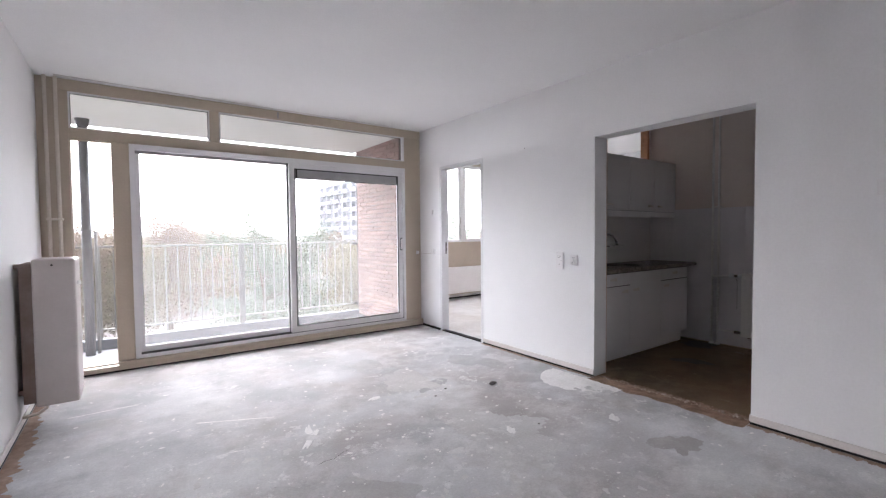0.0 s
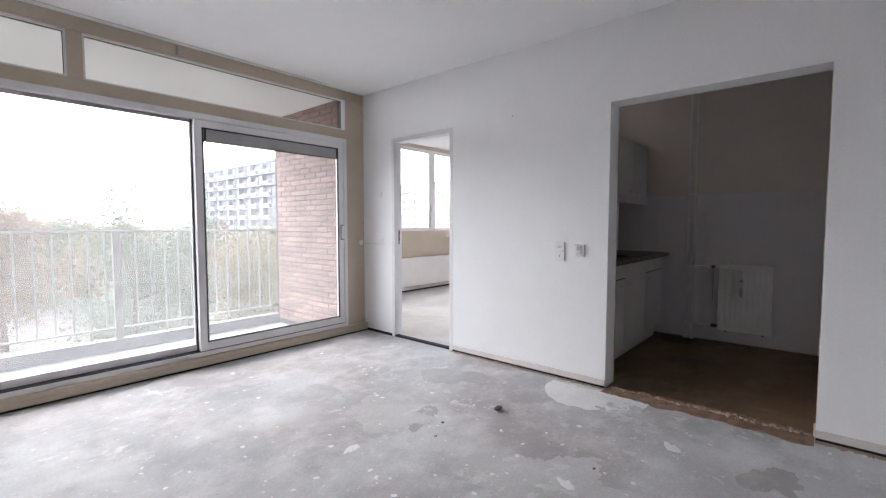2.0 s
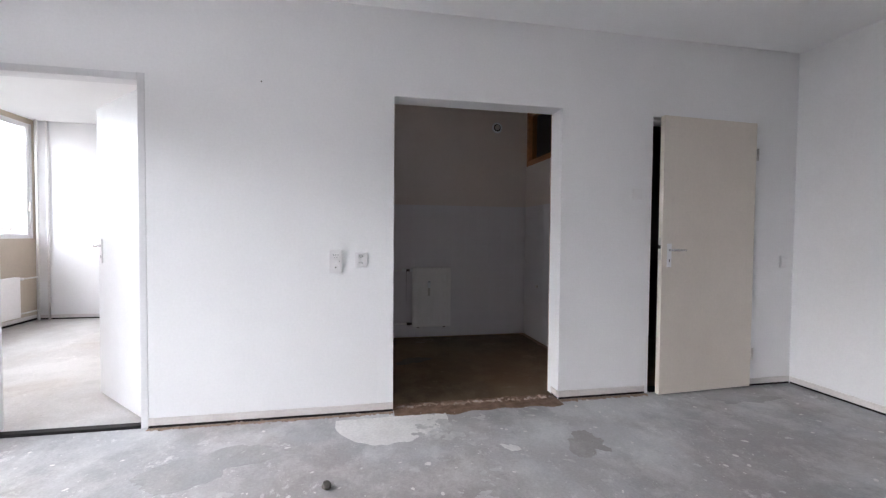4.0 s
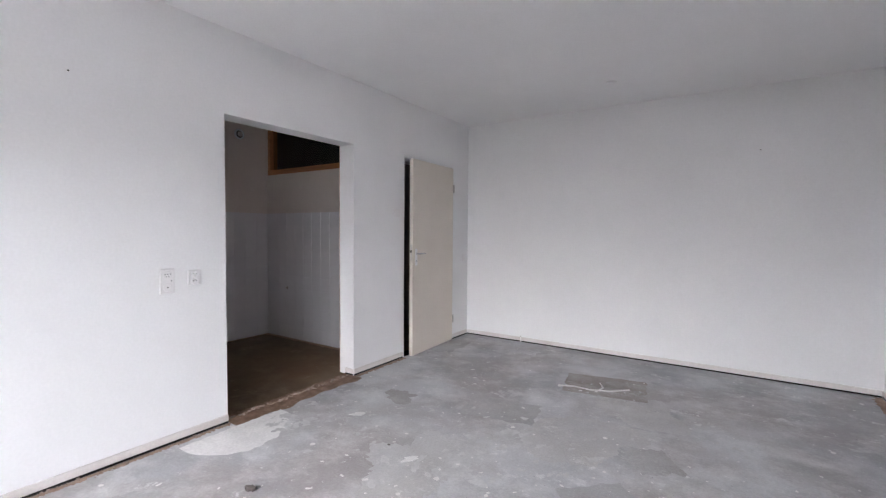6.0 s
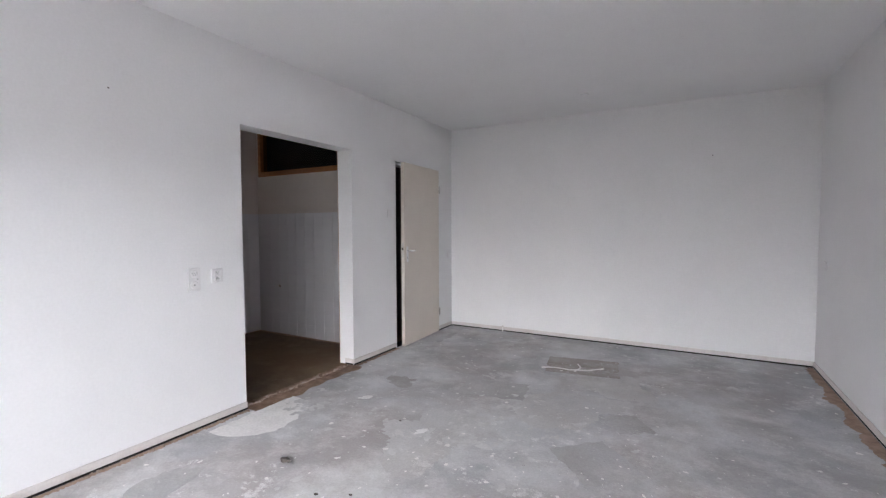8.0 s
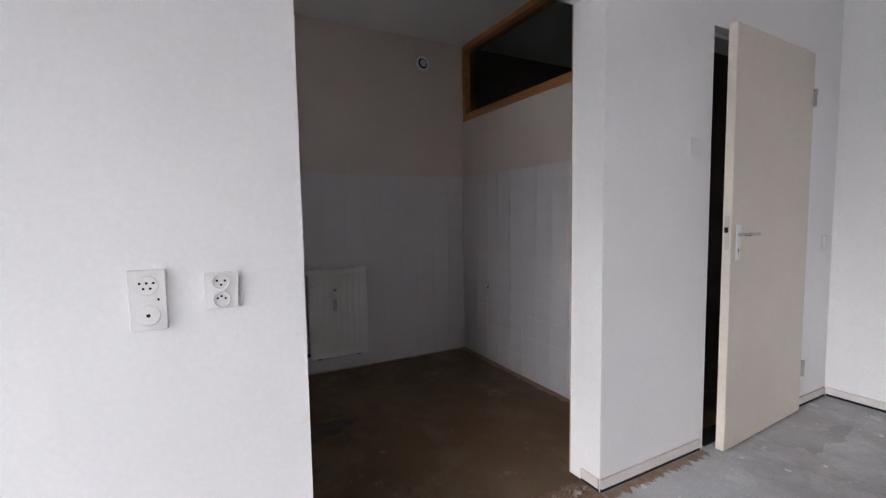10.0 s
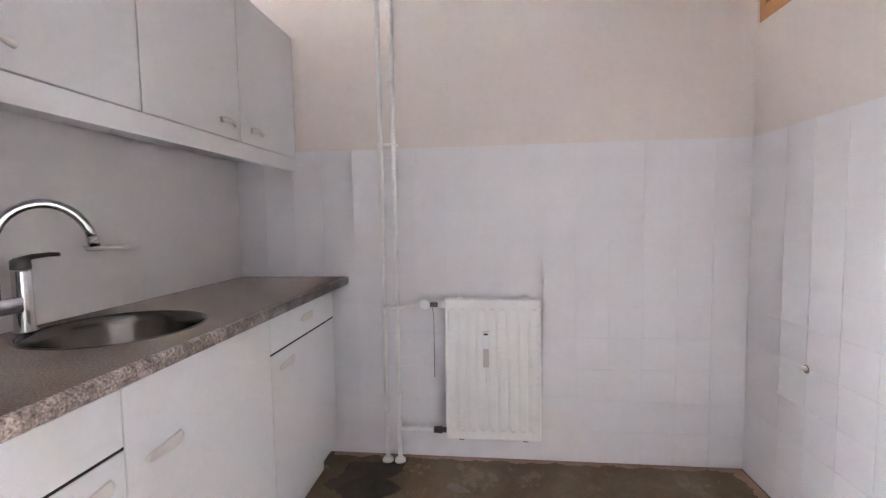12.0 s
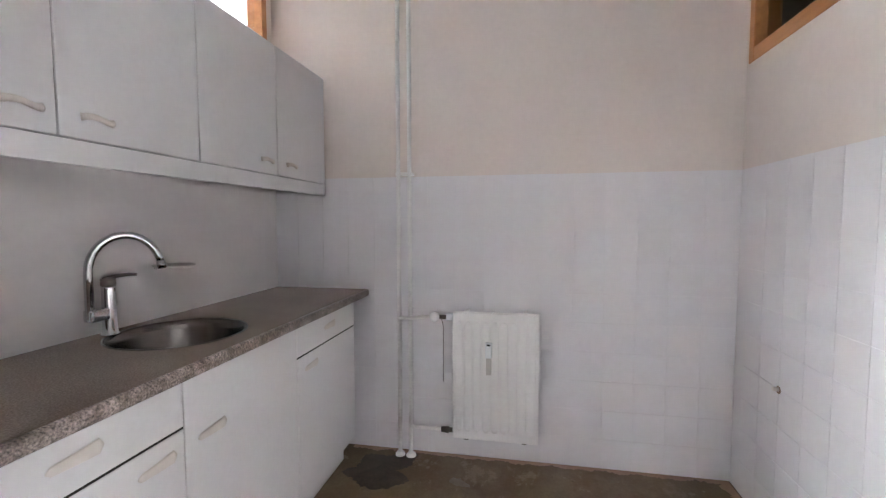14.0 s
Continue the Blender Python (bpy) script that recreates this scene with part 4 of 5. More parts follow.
solid("filler_flakes", flakes(((-1.55, -3.30, 0.16, 0.26, 70, 0.07), (-2.35, -2.40, 0.16, 0.16, 45, 0.045), (-1.30, -2.15, 0.22, 0.12, 40, 0.06), (-2.2, -3.3, 0.5, 0.4, 60, 0.035),
                               (-0.75, -3.2, 0.25, 0.3, 50, 0.035), (-2.9, -2.3, 0.3, 0.4, 50, 0.04), (-1.9, -4.5, 0.6, 0.5, 60, 0.03), (-0.36, -3.0, 0.10, 0.06, 45, 0.045), (-0.15, -3.3, 0.05, 0.2, 25, 0.03)), 31),
      M_FLAKE, "flaky pale filler remnants on the bare floor", "floor residue", "", "stuff")

rnd = random.Random(7)
bm = bmesh.new()
for k in range(820):
    if k % 3:
        x, y = rnd.uniform(WEST + 0.1, -0.05), rnd.uniform(SOUTH + 0.1, -0.1)
    else:
        x, y = rnd.gauss(-2.2, 0.6), rnd.gauss(-2.6, 0.8)
        if not (WEST + 0.1 < x < -0.05 and SOUTH + 0.1 < y < -0.1):
            continue
    r = rnd.choice((0.003, 0.004, 0.005, 0.007, 0.010, 0.016)) * rnd.uniform(0.7, 1.3)
    an = rnd.uniform(0, 3.14)
    el = rnd.uniform(0.35, 1.0)
    ring = []
    nn = 8
    for q in range(nn):
        a = 2 * math.pi * q / nn
        rr = r * rnd.uniform(0.65, 1.15)
        px, py = rr * math.cos(a), rr * el * math.sin(a)
        ring.append(bm.verts.new((x + px * math.cos(an) - py * math.sin(an), y + px * math.sin(an) + py * math.cos(an), 0.0027)))
    bm.faces.new(ring)
solid("paint_specks", bm, M_SPECK, "scattered white paint specks on the bare floor", "paint specks", "", "stuff")
solid("paint_squiggle", tube(bmesh.new(), [(-1.60, -4.70, 0.003), (-1.72, -4.75, 0.003), (-1.85, -4.74, 0.003), (-2.0, -4.80, 0.003), (-2.12, -4.92, 0.003)], 0.008, 6), M_SPECK, "white paint squiggle on the floor", "paint mark")
solid("paint_squiggle", tube(bmesh.new(), [(-1.90, -4.72, 0.003), (-1.93, -4.85, 0.003), (-1.88, -4.95, 0.003)], 0.007, 6), M_SPECK, "short white paint curl on the floor", "paint mark")


def rubble(x, y0, y1, spread, count, seed):
    """A broken ridge of small chunks along a line, in one mesh."""
    rr = random.Random(seed)
    bm = bmesh.new()
    for _ in range(count):
        q = rr.random()
        cx = x + 0.03 * noise.noise((q * 7, seed, 0)) + rr.gauss(0, spread)
        cy = y0 + (y1 - y0) * q
        r = 0.004 + 0.012 * rr.random() ** 2.5
        a, el = rr.uniform(0, 3.14), rr.uniform(0.4, 1.0)
        low, high = [], []
        for k in range(6):
            t = 2 * math.pi * k / 6
            f = rr.uniform(0.7, 1.2)
            px, py = r * f * math.cos(t), r * el * f * math.sin(t)
            X, Y = cx + px * math.cos(a) - py * math.sin(a), cy + px * math.sin(a) + py * math.cos(a)
            low.append(bm.verts.new((X, Y, 0.0)))
            high.append(bm.verts.new((cx + (X - cx) * 0.6, cy + (Y - cy) * 0.6, 0.002 + r * rr.uniform(0.3, 0.6))))
        bm.faces.new(high)
        for k in range(6):
            bm.faces.new((low[k], low[(k + 1) % 6], high[(k + 1) % 6], high[k]))
    return bm


M_RUBBLE = mat("broken_glue_ridge", (0.46, 0.385, 0.33), 0.85, (0.24, 0.17, 0.125), 30, 60, 2, 0.3)
solid("threshold_ridge", rubble(0.045, D2[0] + 0.01, D2[1] - 0.01, 0.012, 260, 4), M_RUBBLE, "broken pale ridge of old glue on the threshold", "floor residue", "", "stuff")
solid("wall_dust", rubble(-0.035, -2.70, -1.32, 0.010, 70, 8), M_RUBBLE, "crumbs of plaster along the foot of the wall", "debris", "", "stuff")


def crumb(x, y, r, seed, label):
    rr = random.Random(seed)
    b = bmesh.new()
    bmesh.ops.create_icosphere(b, subdivisions=2, radius=1)
    for v in b.verts:
        f = rr.uniform(0.75, 1.2)
        v.co = Vector((x + v.co.x * r * f, y + v.co.y * r * 0.7 * f, 0.004 + r * 0.28 + v.co.z * r * 0.3 * f))
    solid("debris", b, M_CRUMB, label, "debris", "debris on the floor")


crumb(-0.834, -2.362, 0.035, 1, "dark crumpled scrap on the floor")
crumb(-1.21, -2.22, 0.013, 2, "small dark crumb on the floor")
crumb(-1.36, -2.30, 0.010, 3, "small dark crumb on the floor")
crumb(-1.10, -3.1, 0.010, 4, "small dark crumb on the floor")


# ---------------------------------------------------------------- kitchen
def bow_handle(cx, y, z, length, parent, rise=0.014):
    """A curved bow handle on a front that faces south."""
    pts = []
    for k in range(9):
        u = k / 8
        pts.append((cx - length / 2 + length * u, y - 0.004 - rise * math.sin(math.pi * u) ** 0.7, z + 0.0025 * math.sin(2 * math.pi * u)))
    bm = tube(bmesh.new(), pts, [0.0075, 0.0065, 0.006, 0.0055, 0.0055, 0.0055, 0.006, 0.0065, 0.0075], 10)
    for v in bm.verts:
        v.co.z = z + (v.co.z - z) * 1.4
    part("handle", bm, M_HANDLE, parent, "beige curved handle")


def leaf_handle(cx, y, z, length, parent):
    """A flat leaf-shaped handle plate, broader at one end, on a front that faces south."""
    pts, rad_ = [], []
    for k in range(13):
        u = k / 12
        pts.append((cx - length / 2 + length * u, y - 0.003, z - 0.001 + 0.002 * u))
        rad_.append((0.010 + 0.008 * u) * min(1.0, (min(u, 1 - u) * 12 + 0.05)) ** 0.5)
    bm = tube(bmesh.new(), pts, rad_, 14)
    for v in bm.verts:
        u = (v.co.x - cx) / length + 0.5
        v.co.y = y - 0.002 + (v.co.y - y + 0.003) * 0.2 - 0.0015 * math.sin(math.pi * min(1, max(0, u)))
    part("handle", bm, M_LEAFGRIP, parent, "flat beige leaf-shaped handle")


M_LEAFGRIP = mat("worn_beige_grip", (0.72, 0.665, 0.62), 0.5, (0.67, 0.615, 0.57), 12, 60, 0.5, 0.02)
FRONT = -2.618


def base_unit(x0, x1, drawer, handle_x, label, body_top=0.852):
    t = thing("base_cabinet", pose((x0 + x1) / 2, -2.35, 0), label, "kitchen cabinet", "base cabinets under the worktop")
    part("body", boxes((x0 + 0.001, FRONT + 0.0195, 0.135, x1 - 0.001, KN - 0.008, body_top)), M_CABBODY, t)
    part("toe_kick", boxes((x0 + 0.001, FRONT + 0.07, 0.0, x1 - 0.001, FRONT + 0.085, 0.134)), M_CAB, t)
    # Black sheet and strips put the shade of the gaps into colour.
    part("front_gap_shade", boxes((x0 + 0.001, FRONT + 0.0182, 0.135, x1 - 0.001, FRONT + 0.0194, 0.852)), M_SHADE_AND_DARK, t, "black sheet standing for the shade behind the fronts")
    part("top_gap_shade", boxes((x0 + 0.002, FRONT + 0.003, 0.8446, x1 - 0.002, FRONT + 0.018, 0.8518)), M_SHADE_AND_DARK, t, "black strip standing for the shade under the worktop")
    part("side_gap_shade", boxes((x1 - 0.0023, FRONT + 0.003, 0.136, x1 - 0.0004, FRONT + 0.018, 0.8440)), M_SHADE_AND_DARK, t, "black strip standing for the shade beside the door")
    top = 0.844
    if drawer:
        d = part("drawer_front", box(bmesh.new(), x0 + 0.002, FRONT, 0.728, x1 - 0.0025, FRONT + 0.018, top, 0.002), M_CAB, t)
        leaf_handle((x0 + x1) / 2, FRONT, 0.793, 0.115, d)
        # Black strip darkens the gap below the drawer front.
        part("grip_rail", boxes((x0 + 0.003, FRONT + 0.002, 0.7214, x1 - 0.003, FRONT + 0.0175, 0.7276)), M_SHADE_AND_DARK, t, "black strip in the gap between drawer and door")
        top = 0.721
    d = part("door", box(bmesh.new(), x0 + 0.002, FRONT, 0.135, x1 - 0.0025, FRONT + 0.018, top, 0.002), M_CAB, t)
    leaf_handle(handle_x, FRONT, top - 0.055 if drawer else 0.672, 0.115, d)


base_unit(0.185, 0.742, True, 0.655, "white base cabinet with a drawer over a door")
base_unit(0.742, 1.318, False, 0.845, "white base cabinet with one full door under the sink", 0.66)
base_unit(1.318, 1.892, True, 1.43, "white base cabinet with a drawer over a door")

# worktop with a round hole for the sink
SX, SY, SR = 1.035, -2.35, 0.205
M_TOP = mat("speckled_brown_laminate", (0.285, 0.217, 0.180), 0.27, (0.24, 0.18, 0.148), 3, 240, 7, 0.03)


M_TOP_EDGE = mat("worn_speckled_edge", (0.36, 0.29, 0.255), 0.5, (0.13, 0.096, 0.08), 24, 190, 15, 0.18)


def worktop():
    bm = bmesh.new()
    zt, zb, yf, yb = 0.890, 0.853, -2.643, KN - 0.006
    x0, x1 = T + 0.002, KE - 0.007
    a0, a1 = SX - 0.26, SX + 0.26
    n = 40
    for z in (zt, zb):
        for u0, u1 in ((x0, a0), (a1, x1)):
            bm.faces.new([bm.verts.new(p) for p in ((u0, yf + 0.012, z), (u1, yf + 0.012, z), (u1, yb, z), (u0, yb, z))])
        inner, outer = [], []
        for k in range(n):
            a = 2 * math.pi * (k + 0.5) / n
            c, s = math.cos(a), math.sin(a)
            inner.append(bm.verts.new((SX + SR * c, SY + SR * s, z)))
            ts = []
            if abs(c) > 1e-9:
                ts.append(((a1 if c > 0 else a0) - SX) / c)
            if abs(s) > 1e-9:
                ts.append(((yb if s > 0 else yf + 0.012) - SY) / s)
            q = min(ts)
            outer.append(bm.verts.new((SX + q * c, SY + q * s, z)))
        corners = {}
        for px in (a0, a1):
            for py in (yf + 0.012, yb):
                corners[(px, py)] = bm.verts.new((px, py, z))
        for k in range(n):
            k2 = (k + 1) % n
            o1, o2 = outer[k], outer[k2]
            same_edge = abs(o1.co.x - o2.co.x) < 1e-6 or abs(o1.co.y - o2.co.y) < 1e-6
            if same_edge:
                bm.faces.new((inner[k], o1, o2, inner[k2]))
            else:
                px = o1.co.x if min(abs(o1.co.x - a0), abs(o1.co.x - a1)) < 1e-6 else o2.co.x
                py = o1.co.y if min(abs(o1.co.y - yb), abs(o1.co.y - yf - 0.012)) < 1e-6 else o2.co.y
                cv = min(corners.values(), key=lambda v: abs(v.co.x - px) + abs(v.co.y - py))
                bm.faces.new((inner[k], o1, cv, o2, inner[k2]))
        ring = inner if z == zt else ring_low(inner, ring, bm)
        if z == zt:
            keep = inner
    bmesh.ops.remove_doubles(bm, verts=bm.verts[:], dist=0.0002)
    nose = bmesh.new()
    main, bm = bm, nose
    prof = [(yf + 0.012, zt), (yf + 0.004, zt - 0.002), (yf, zt - 0.009), (yf, zb + 0.008), (yf + 0.004, zb + 0.001), (yf + 0.012, zb)]
    rows = [[bm.verts.new((x, y, z)) for y, z in prof] for x in (x0, x1)]
    for k in range(len(prof) - 1):
        f = bm.faces.new((rows[0][k], rows[1][k], rows[1][k + 1], rows[0][k + 1]))
        f.smooth = True
    bm.faces.new(rows[1])
    bm.faces.new(rows[0][::-1])
    for x in (x0, x1):
        main.faces.new([main.verts.new(p) for p in ((x, yf + 0.012, zb), (x, yb, zb), (x, yb, zt), (x, yf + 0.012, zt))])
    return main, nose


def ring_low(low, high, bm):
    for k in range(len(low)):
        j = (k + 1) % len(low)
        bm.faces.new((high[k], high[j], low[j], low[k]))
    return low


wt = thing("worktop", pose(1.15, -2.37, 0.853), "brown speckled laminate worktop with a rounded front edge", "worktop")
top_bm, nose_bm = worktop()
part("top", top_bm, M_TOP, wt)
part("front_edge", nose_bm, M_TOP_EDGE, wt, "paler worn speckled front edge")

sink = thing("kitchen_sink", pose(SX, SY, 0.89), "round stainless steel sink set into the worktop", "sink")
b = bmesh.new()
lathe(b, [(SR + 0.006, 0.8903), (SR + 0.005, 0.8925), (SR - 0.001, 0.8925), (SR - 0.008, 0.886), (SR - 0.018, 0.86), (SR - 0.028, 0.755), (SR - 0.055, 0.722), (0.05, 0.716), (0.03, 0.715)], (SX, SY, 0), 'Z', 48, False)
part("bowl", b, M_SINK, sink)
part("drain", lathe(bmesh.new(), [(0.04, 0.7162), (0.04, 0.7195), (0.03, 0.7215), (0.01, 0.7205)], (SX, SY, 0), 'Z', 24), M_CHROME, sink)

tap = thing("kitchen_tap", pose(0.966, -2.15, 0.89), "chrome swan-neck mixer tap behind the sink", "tap")
part("base", lathe(bmesh.new(), [(0.027, 0.8905), (0.027, 0.896), (0.022, 0.90), (0.020, 1.045), (0.0205, 1.05)], (0.966, -2.15, 0), 'Z', 24), M_CHROME, tap)
part("cartridge", lathe(bmesh.new(), [(0.0205, 1.052), (0.0215, 1.056), (0.0205, 1.075), (0.012, 1.082)], (0.966, -2.15, 0), 'Z', 24), M_BRASS, tap, "dark lever cap")
part("lever", tube(bmesh.new(), [(0.966, -2.15, 1.076), (0.981, -2.17, 1.084), (0.996, -2.20, 1.088), (1.006, -2.22, 1.087)], [0.009, 0.007, 0.006, 0.005], 10), M_BRASS, tap, "dark slim lever")
part("side_arm", box(bmesh.new(), 0.891, -2.168, 0.945, 0.956, -2.132, 0.985, 0.006), M_CHROME, tap)
arc = [(0.901, -2.15, 0.95), (0.901, -2.15, 1.10)]
for k in range(1, 15):
    a = math.pi * k / 14 * 0.93
    u = 0.5 - 0.5 * math.cos(a)
    arc.append((0.901 + 0.155 * u, -2.15 - 0.12 * u, 1.10 + 0.118 * math.sin(a)))
part("spout", tube(bmesh.new(), arc, 0.0125, 16), M_CHROME, tap)
e = Vector(arc[-1])
part("aerator", tube(bmesh.new(), [e + Vector((0, 0, 0.004)), e + Vector((0.002, -0.002, -0.022))], 0.0145, 14), M_CHROME, tap)
dish = thing("soap_dish", pose(1.215, -2.12, 1.085), "small pale wall soap dish on a chrome stem", "soap dish")
part("tray", lathe(bmesh.new(), [(0.060, 1.087), (0.072, 1.096), (0.070, 1.099), (0.055, 1.091), (0.01, 1.091)], (1.215, -2.175, 0), 'Z', 28), M_PLASTIC_OLD, dish)
part("stem", tube(bmesh.new(), [(1.207, KN - 0.0075, 1.087), (1.207, -2.13, 1.087), (1.207, -2.15, 1.090)], 0.007, 10), M_CHROME, dish)


# wall cabinets
UF = -2.398


def wall_unit(x0, x1, handle_x, label):
    t = thing("wall_cabinet", pose((x0 + x1) / 2, -2.24, 1.464), label, "kitchen cabinet", "wall cabinets")
    part("body", boxes((x0 + 0.001, UF + 0.0195, 1.464, x1 - 0.001, KN - 0.0075, 2.03)), M_CABBODY, t)
    # Shade around the doors is drawn with a black sheet and strip.
    part("front_gap_shade", boxes((x0 + 0.001, UF + 0.0182, 1.4645, x1 - 0.001, UF + 0.0194, 2.03)), M_SHADE_AND_DARK, t, "black sheet standing for the shade behind the door")
    part("side_gap_shade", boxes((x1 - 0.0023, UF + 0.003, 1.468, x1 - 0.0004, UF + 0.018, 2.032)), M_SHADE_AND_DARK, t, "black strip standing for the shade beside the door")
    d = part("door", box(bmesh.new(), x0 + 0.0025, UF, 1.467, x1 - 0.0025, UF + 0.018, 2.033, 0.002), M_CAB, t)
    bow_handle(handle_x, UF, 1.522, 0.085, d, 0.016)


wall_unit(0.185, 0.640, 0.56, "white wall cabinet with a closed plain door")
wall_unit(0.640, 1.101, 0.735, "white wall cabinet with a closed plain door")
wall_unit(1.101, 1.577, 1.492, "white wall cabinet with a closed plain door")
wall_unit(1.577, 2.045, 1.688, "white wall cabinet with a closed plain door")
rail_ = thing("light_rail", pose(1.11, UF, 1.40), "white light rail under the wall cabinets", "cabinet trim")
part("front_board", box(bmesh.new(), 0.185, UF + 0.001, 1.402, 2.045, UF + 0.019, 1.4635, 0.0015), M_CAB, rail_)
part("bottom_board", boxes((0.185, UF + 0.0192, 1.4575, 2.045, KN - 0.008, 1.4635)), M_CAB, rail_)

# high glazed strips in varnished timber
for nm, y0, y1, x0, x1, z0, z1, gl in (("window_2", KN - 0.004, KN + 0.084, 0.24, 2.005, 2.02, 2.57, M_GLASS), ("window_3", KS - 0.104, KS + 0.004, 0.30, KE - 0.02, 1.968, 2.595, M_GLASS_DIM)):
    w = thing(nm, pose((x0 + x1) / 2, (y0 + y1) / 2, z0), "high glazed strip in an orange varnished timber frame", "window", kind="structure")
    f, low = 0.045, 0.060
    part("window_frame", boxes((x0 + 0.0005, y0, z0 + 0.0005, x0 + f, y1, z1 - 0.0005), (x1 - f, y0, z0 + 0.0005, x1 - 0.0005, y1, z1 - 0.0005),
                               (x0 + f, y0, z0 + 0.0005, x1 - f, y1, z0 + low), (x0 + f, y0, z1 - f, x1 - f, y1, z1 - 0.0005), bevel=0.003), M_ORANGE, w)
    pane(x0 + f, z0 + low, x1 - f, z1 - f, (y0 + y1) / 2, w, gl)

# kitchen radiator and pipes
M_METER = mat("bright_white_plastic", (0.87, 0.88, 0.90), 0.25, (0.84, 0.85, 0.87), 6, 60, 0.3, 0.0)
rad = thing("radiator", pose(KE - 0.06, -3.34, 0.12), "white ribbed panel radiator with valves on a tiled wall", "radiator")
ry0, ry1, rz0, rz1, rx = -3.560, -3.120, 0.126, 0.792, KE - 0.078
b = bmesh.new()
box(b, rx, ry0, rz0, rx + 0.02, ry1, rz1, 0.007, 3)
part("front_panel", b, M_RADK, rad)
nr = 9
for k in range(nr):
    yc = ry0 + 0.035 + (ry1 - ry0 - 0.07) * k / (nr - 1)
    b = bmesh.new()
    lathe(b, [(0.004, -0.30), (0.015, -0.288), (0.018, -0.265), (0.018, 0.265), (0.015, 0.288), (0.004, 0.30)], (0, 0, 0), 'Z', 12)
    for v in b.verts:
        v.co = Vector((rx - 0.0005 + v.co.x * 0.06, yc + v.co.y, (rz0 + rz1) / 2 + v.co.z * 0.97))
    part("rib", b, M_RADK, rad)
part("back_panel", box(bmesh.new(), rx + 0.03, ry0, rz0, rx + 0.045, ry1, rz1, 0.004), M_RADK, rad)
for y in (ry0 + 0.07, ry1 - 0.07):
    part("bracket", boxes((rx + 0.02, y - 0.012, rz0 - 0.012, KE - 0.0065, y + 0.012, rz0 + 0.02)), M_BRASS, rad, "dark wall bracket")
    part("top_clip", boxes((rx + 0.004, y - 0.01, rz1 - 0.002, KE - 0.0065, y + 0.01, rz1 + 0.008)), M_RADK, rad)
meter = part("heat_meter", box(bmesh.new(), rx - 0.022, -3.325, 0.567, rx - 0.004, -3.292, 0.647, 0.004), M_METER, rad, "white heat cost meter")
part("meter_window", boxes((rx - 0.0235, -3.318, 0.632, rx - 0.0221, -3.299, 0.640)), M_HOLE, meter, "dark reading window")
part("meter_rail", boxes((rx - 0.010, -3.322, 0.477, rx - 0.004, -3.295, 0.5665), bevel=0.002), M_PLASTIC_OLD, rad, "greyish mounting rail")
part("valve_body", tube(bmesh.new(), [(rx + 0.01, ry1, 0.765), (rx + 0.01, ry1 + 0.075, 0.765)], [0.012, 0.011], 12), M_BRASS, rad, "dark valve body")
part("valve_nut", tube(bmesh.new(), [(rx + 0.006, ry1 - 0.004, 0.768), (rx + 0.006, ry1 + 0.030, 0.768)], 0.021, 8), M_METER, rad)
part("valve_knob", lathe(bmesh.new(), [(0.018, 0.012), (0.026, 0.004), (0.027, -0.012), (0.023, -0.024), (0.010, -0.028)], (rx + 0.012, ry1 + 0.094, 0.766), 'X', 20), M_METER, rad, "white round valve knob")
# Thin dark tube added in place of a visible tile joint.
part("tile_joint_line", tube(bmesh.new(), [(rx + 0.025, ry1 + 0.062, 0.756), (KE - 0.010, ry1 + 0.060, 0.70), (KE - 0.009, ry1 + 0.061, 0.40)], 0.0016, 6), M_BRASS, rad, "thin dark line standing for a tile joint below the valve")
part("lower_valve", tube(bmesh.new(), [(rx + 0.01, ry1, 0.165), (rx + 0.01, ry1 + 0.02, 0.165), (rx + 0.01, ry1 + 0.021, 0.165), (rx + 0.01, ry1 + 0.06, 0.165)], [0.013, 0.013, 0.018, 0.015], 8), M_BRASS, rad, "dark lower valve")

kp = thing("kitchen_pipes", pose(KE - 0.06, -2.86, 0), "two white vertical heating pipes with branches to the radiator", "pipe")
for y in (-2.832, -2.892):
    part("riser", tube(bmesh.new(), [(KE - 0.062, y, 0.0), (KE - 0.062, y, H - 0.001)], 0.011, 14), M_PIPEW, kp)
    part("floor_collar", lathe(bmesh.new(), [(0.027, 0.0), (0.026, 0.009), (0.018, 0.018), (0.012, 0.021)], (KE - 0.062, y, 0), 'Z', 20), M_PIPEW, kp)
part("clip", boxes((KE - 0.071, -2.905, 1.50, KE - 0.0065, -2.819, 1.514), bevel=0.002), M_PIPEW, kp)
part("branch", tube(bmesh.new(), [(KE - 0.062, -2.832, 0.752), (KE - 0.078, -2.85, 0.752), (KE - 0.083, -2.90, 0.753), (KE - 0.075, -2.96, 0.762), (KE - 0.068, -3.025, 0.767)], 0.0095, 12), M_PIPEW, kp)
part("branch", tube(bmesh.new(), [(KE - 0.062, -2.892, 0.165), (KE - 0.069, -2.92, 0.165), (KE - 0.068, -3.061, 0.165)], 0.0095, 12), M_PIPEW, kp)

vent = thing("vent_valve", pose(KE, -4.11, 2.41), "round white ventilation valve high on the wall", "vent")
part("ring", lathe(bmesh.new(), [(0.062, 0.0), (0.062, -0.008), (0.052, -0.016), (0.042, -0.012), (0.042, -0.002)], (KE, -4.11, 2.41), 'X', 28), M_METER, vent)
part("throat", lathe(bmesh.new(), [(0.0415, -0.003), (0.0415, -0.005)], (KE, -4.11, 2.41), 'X', 24), M_HOLE, vent, "dark throat")
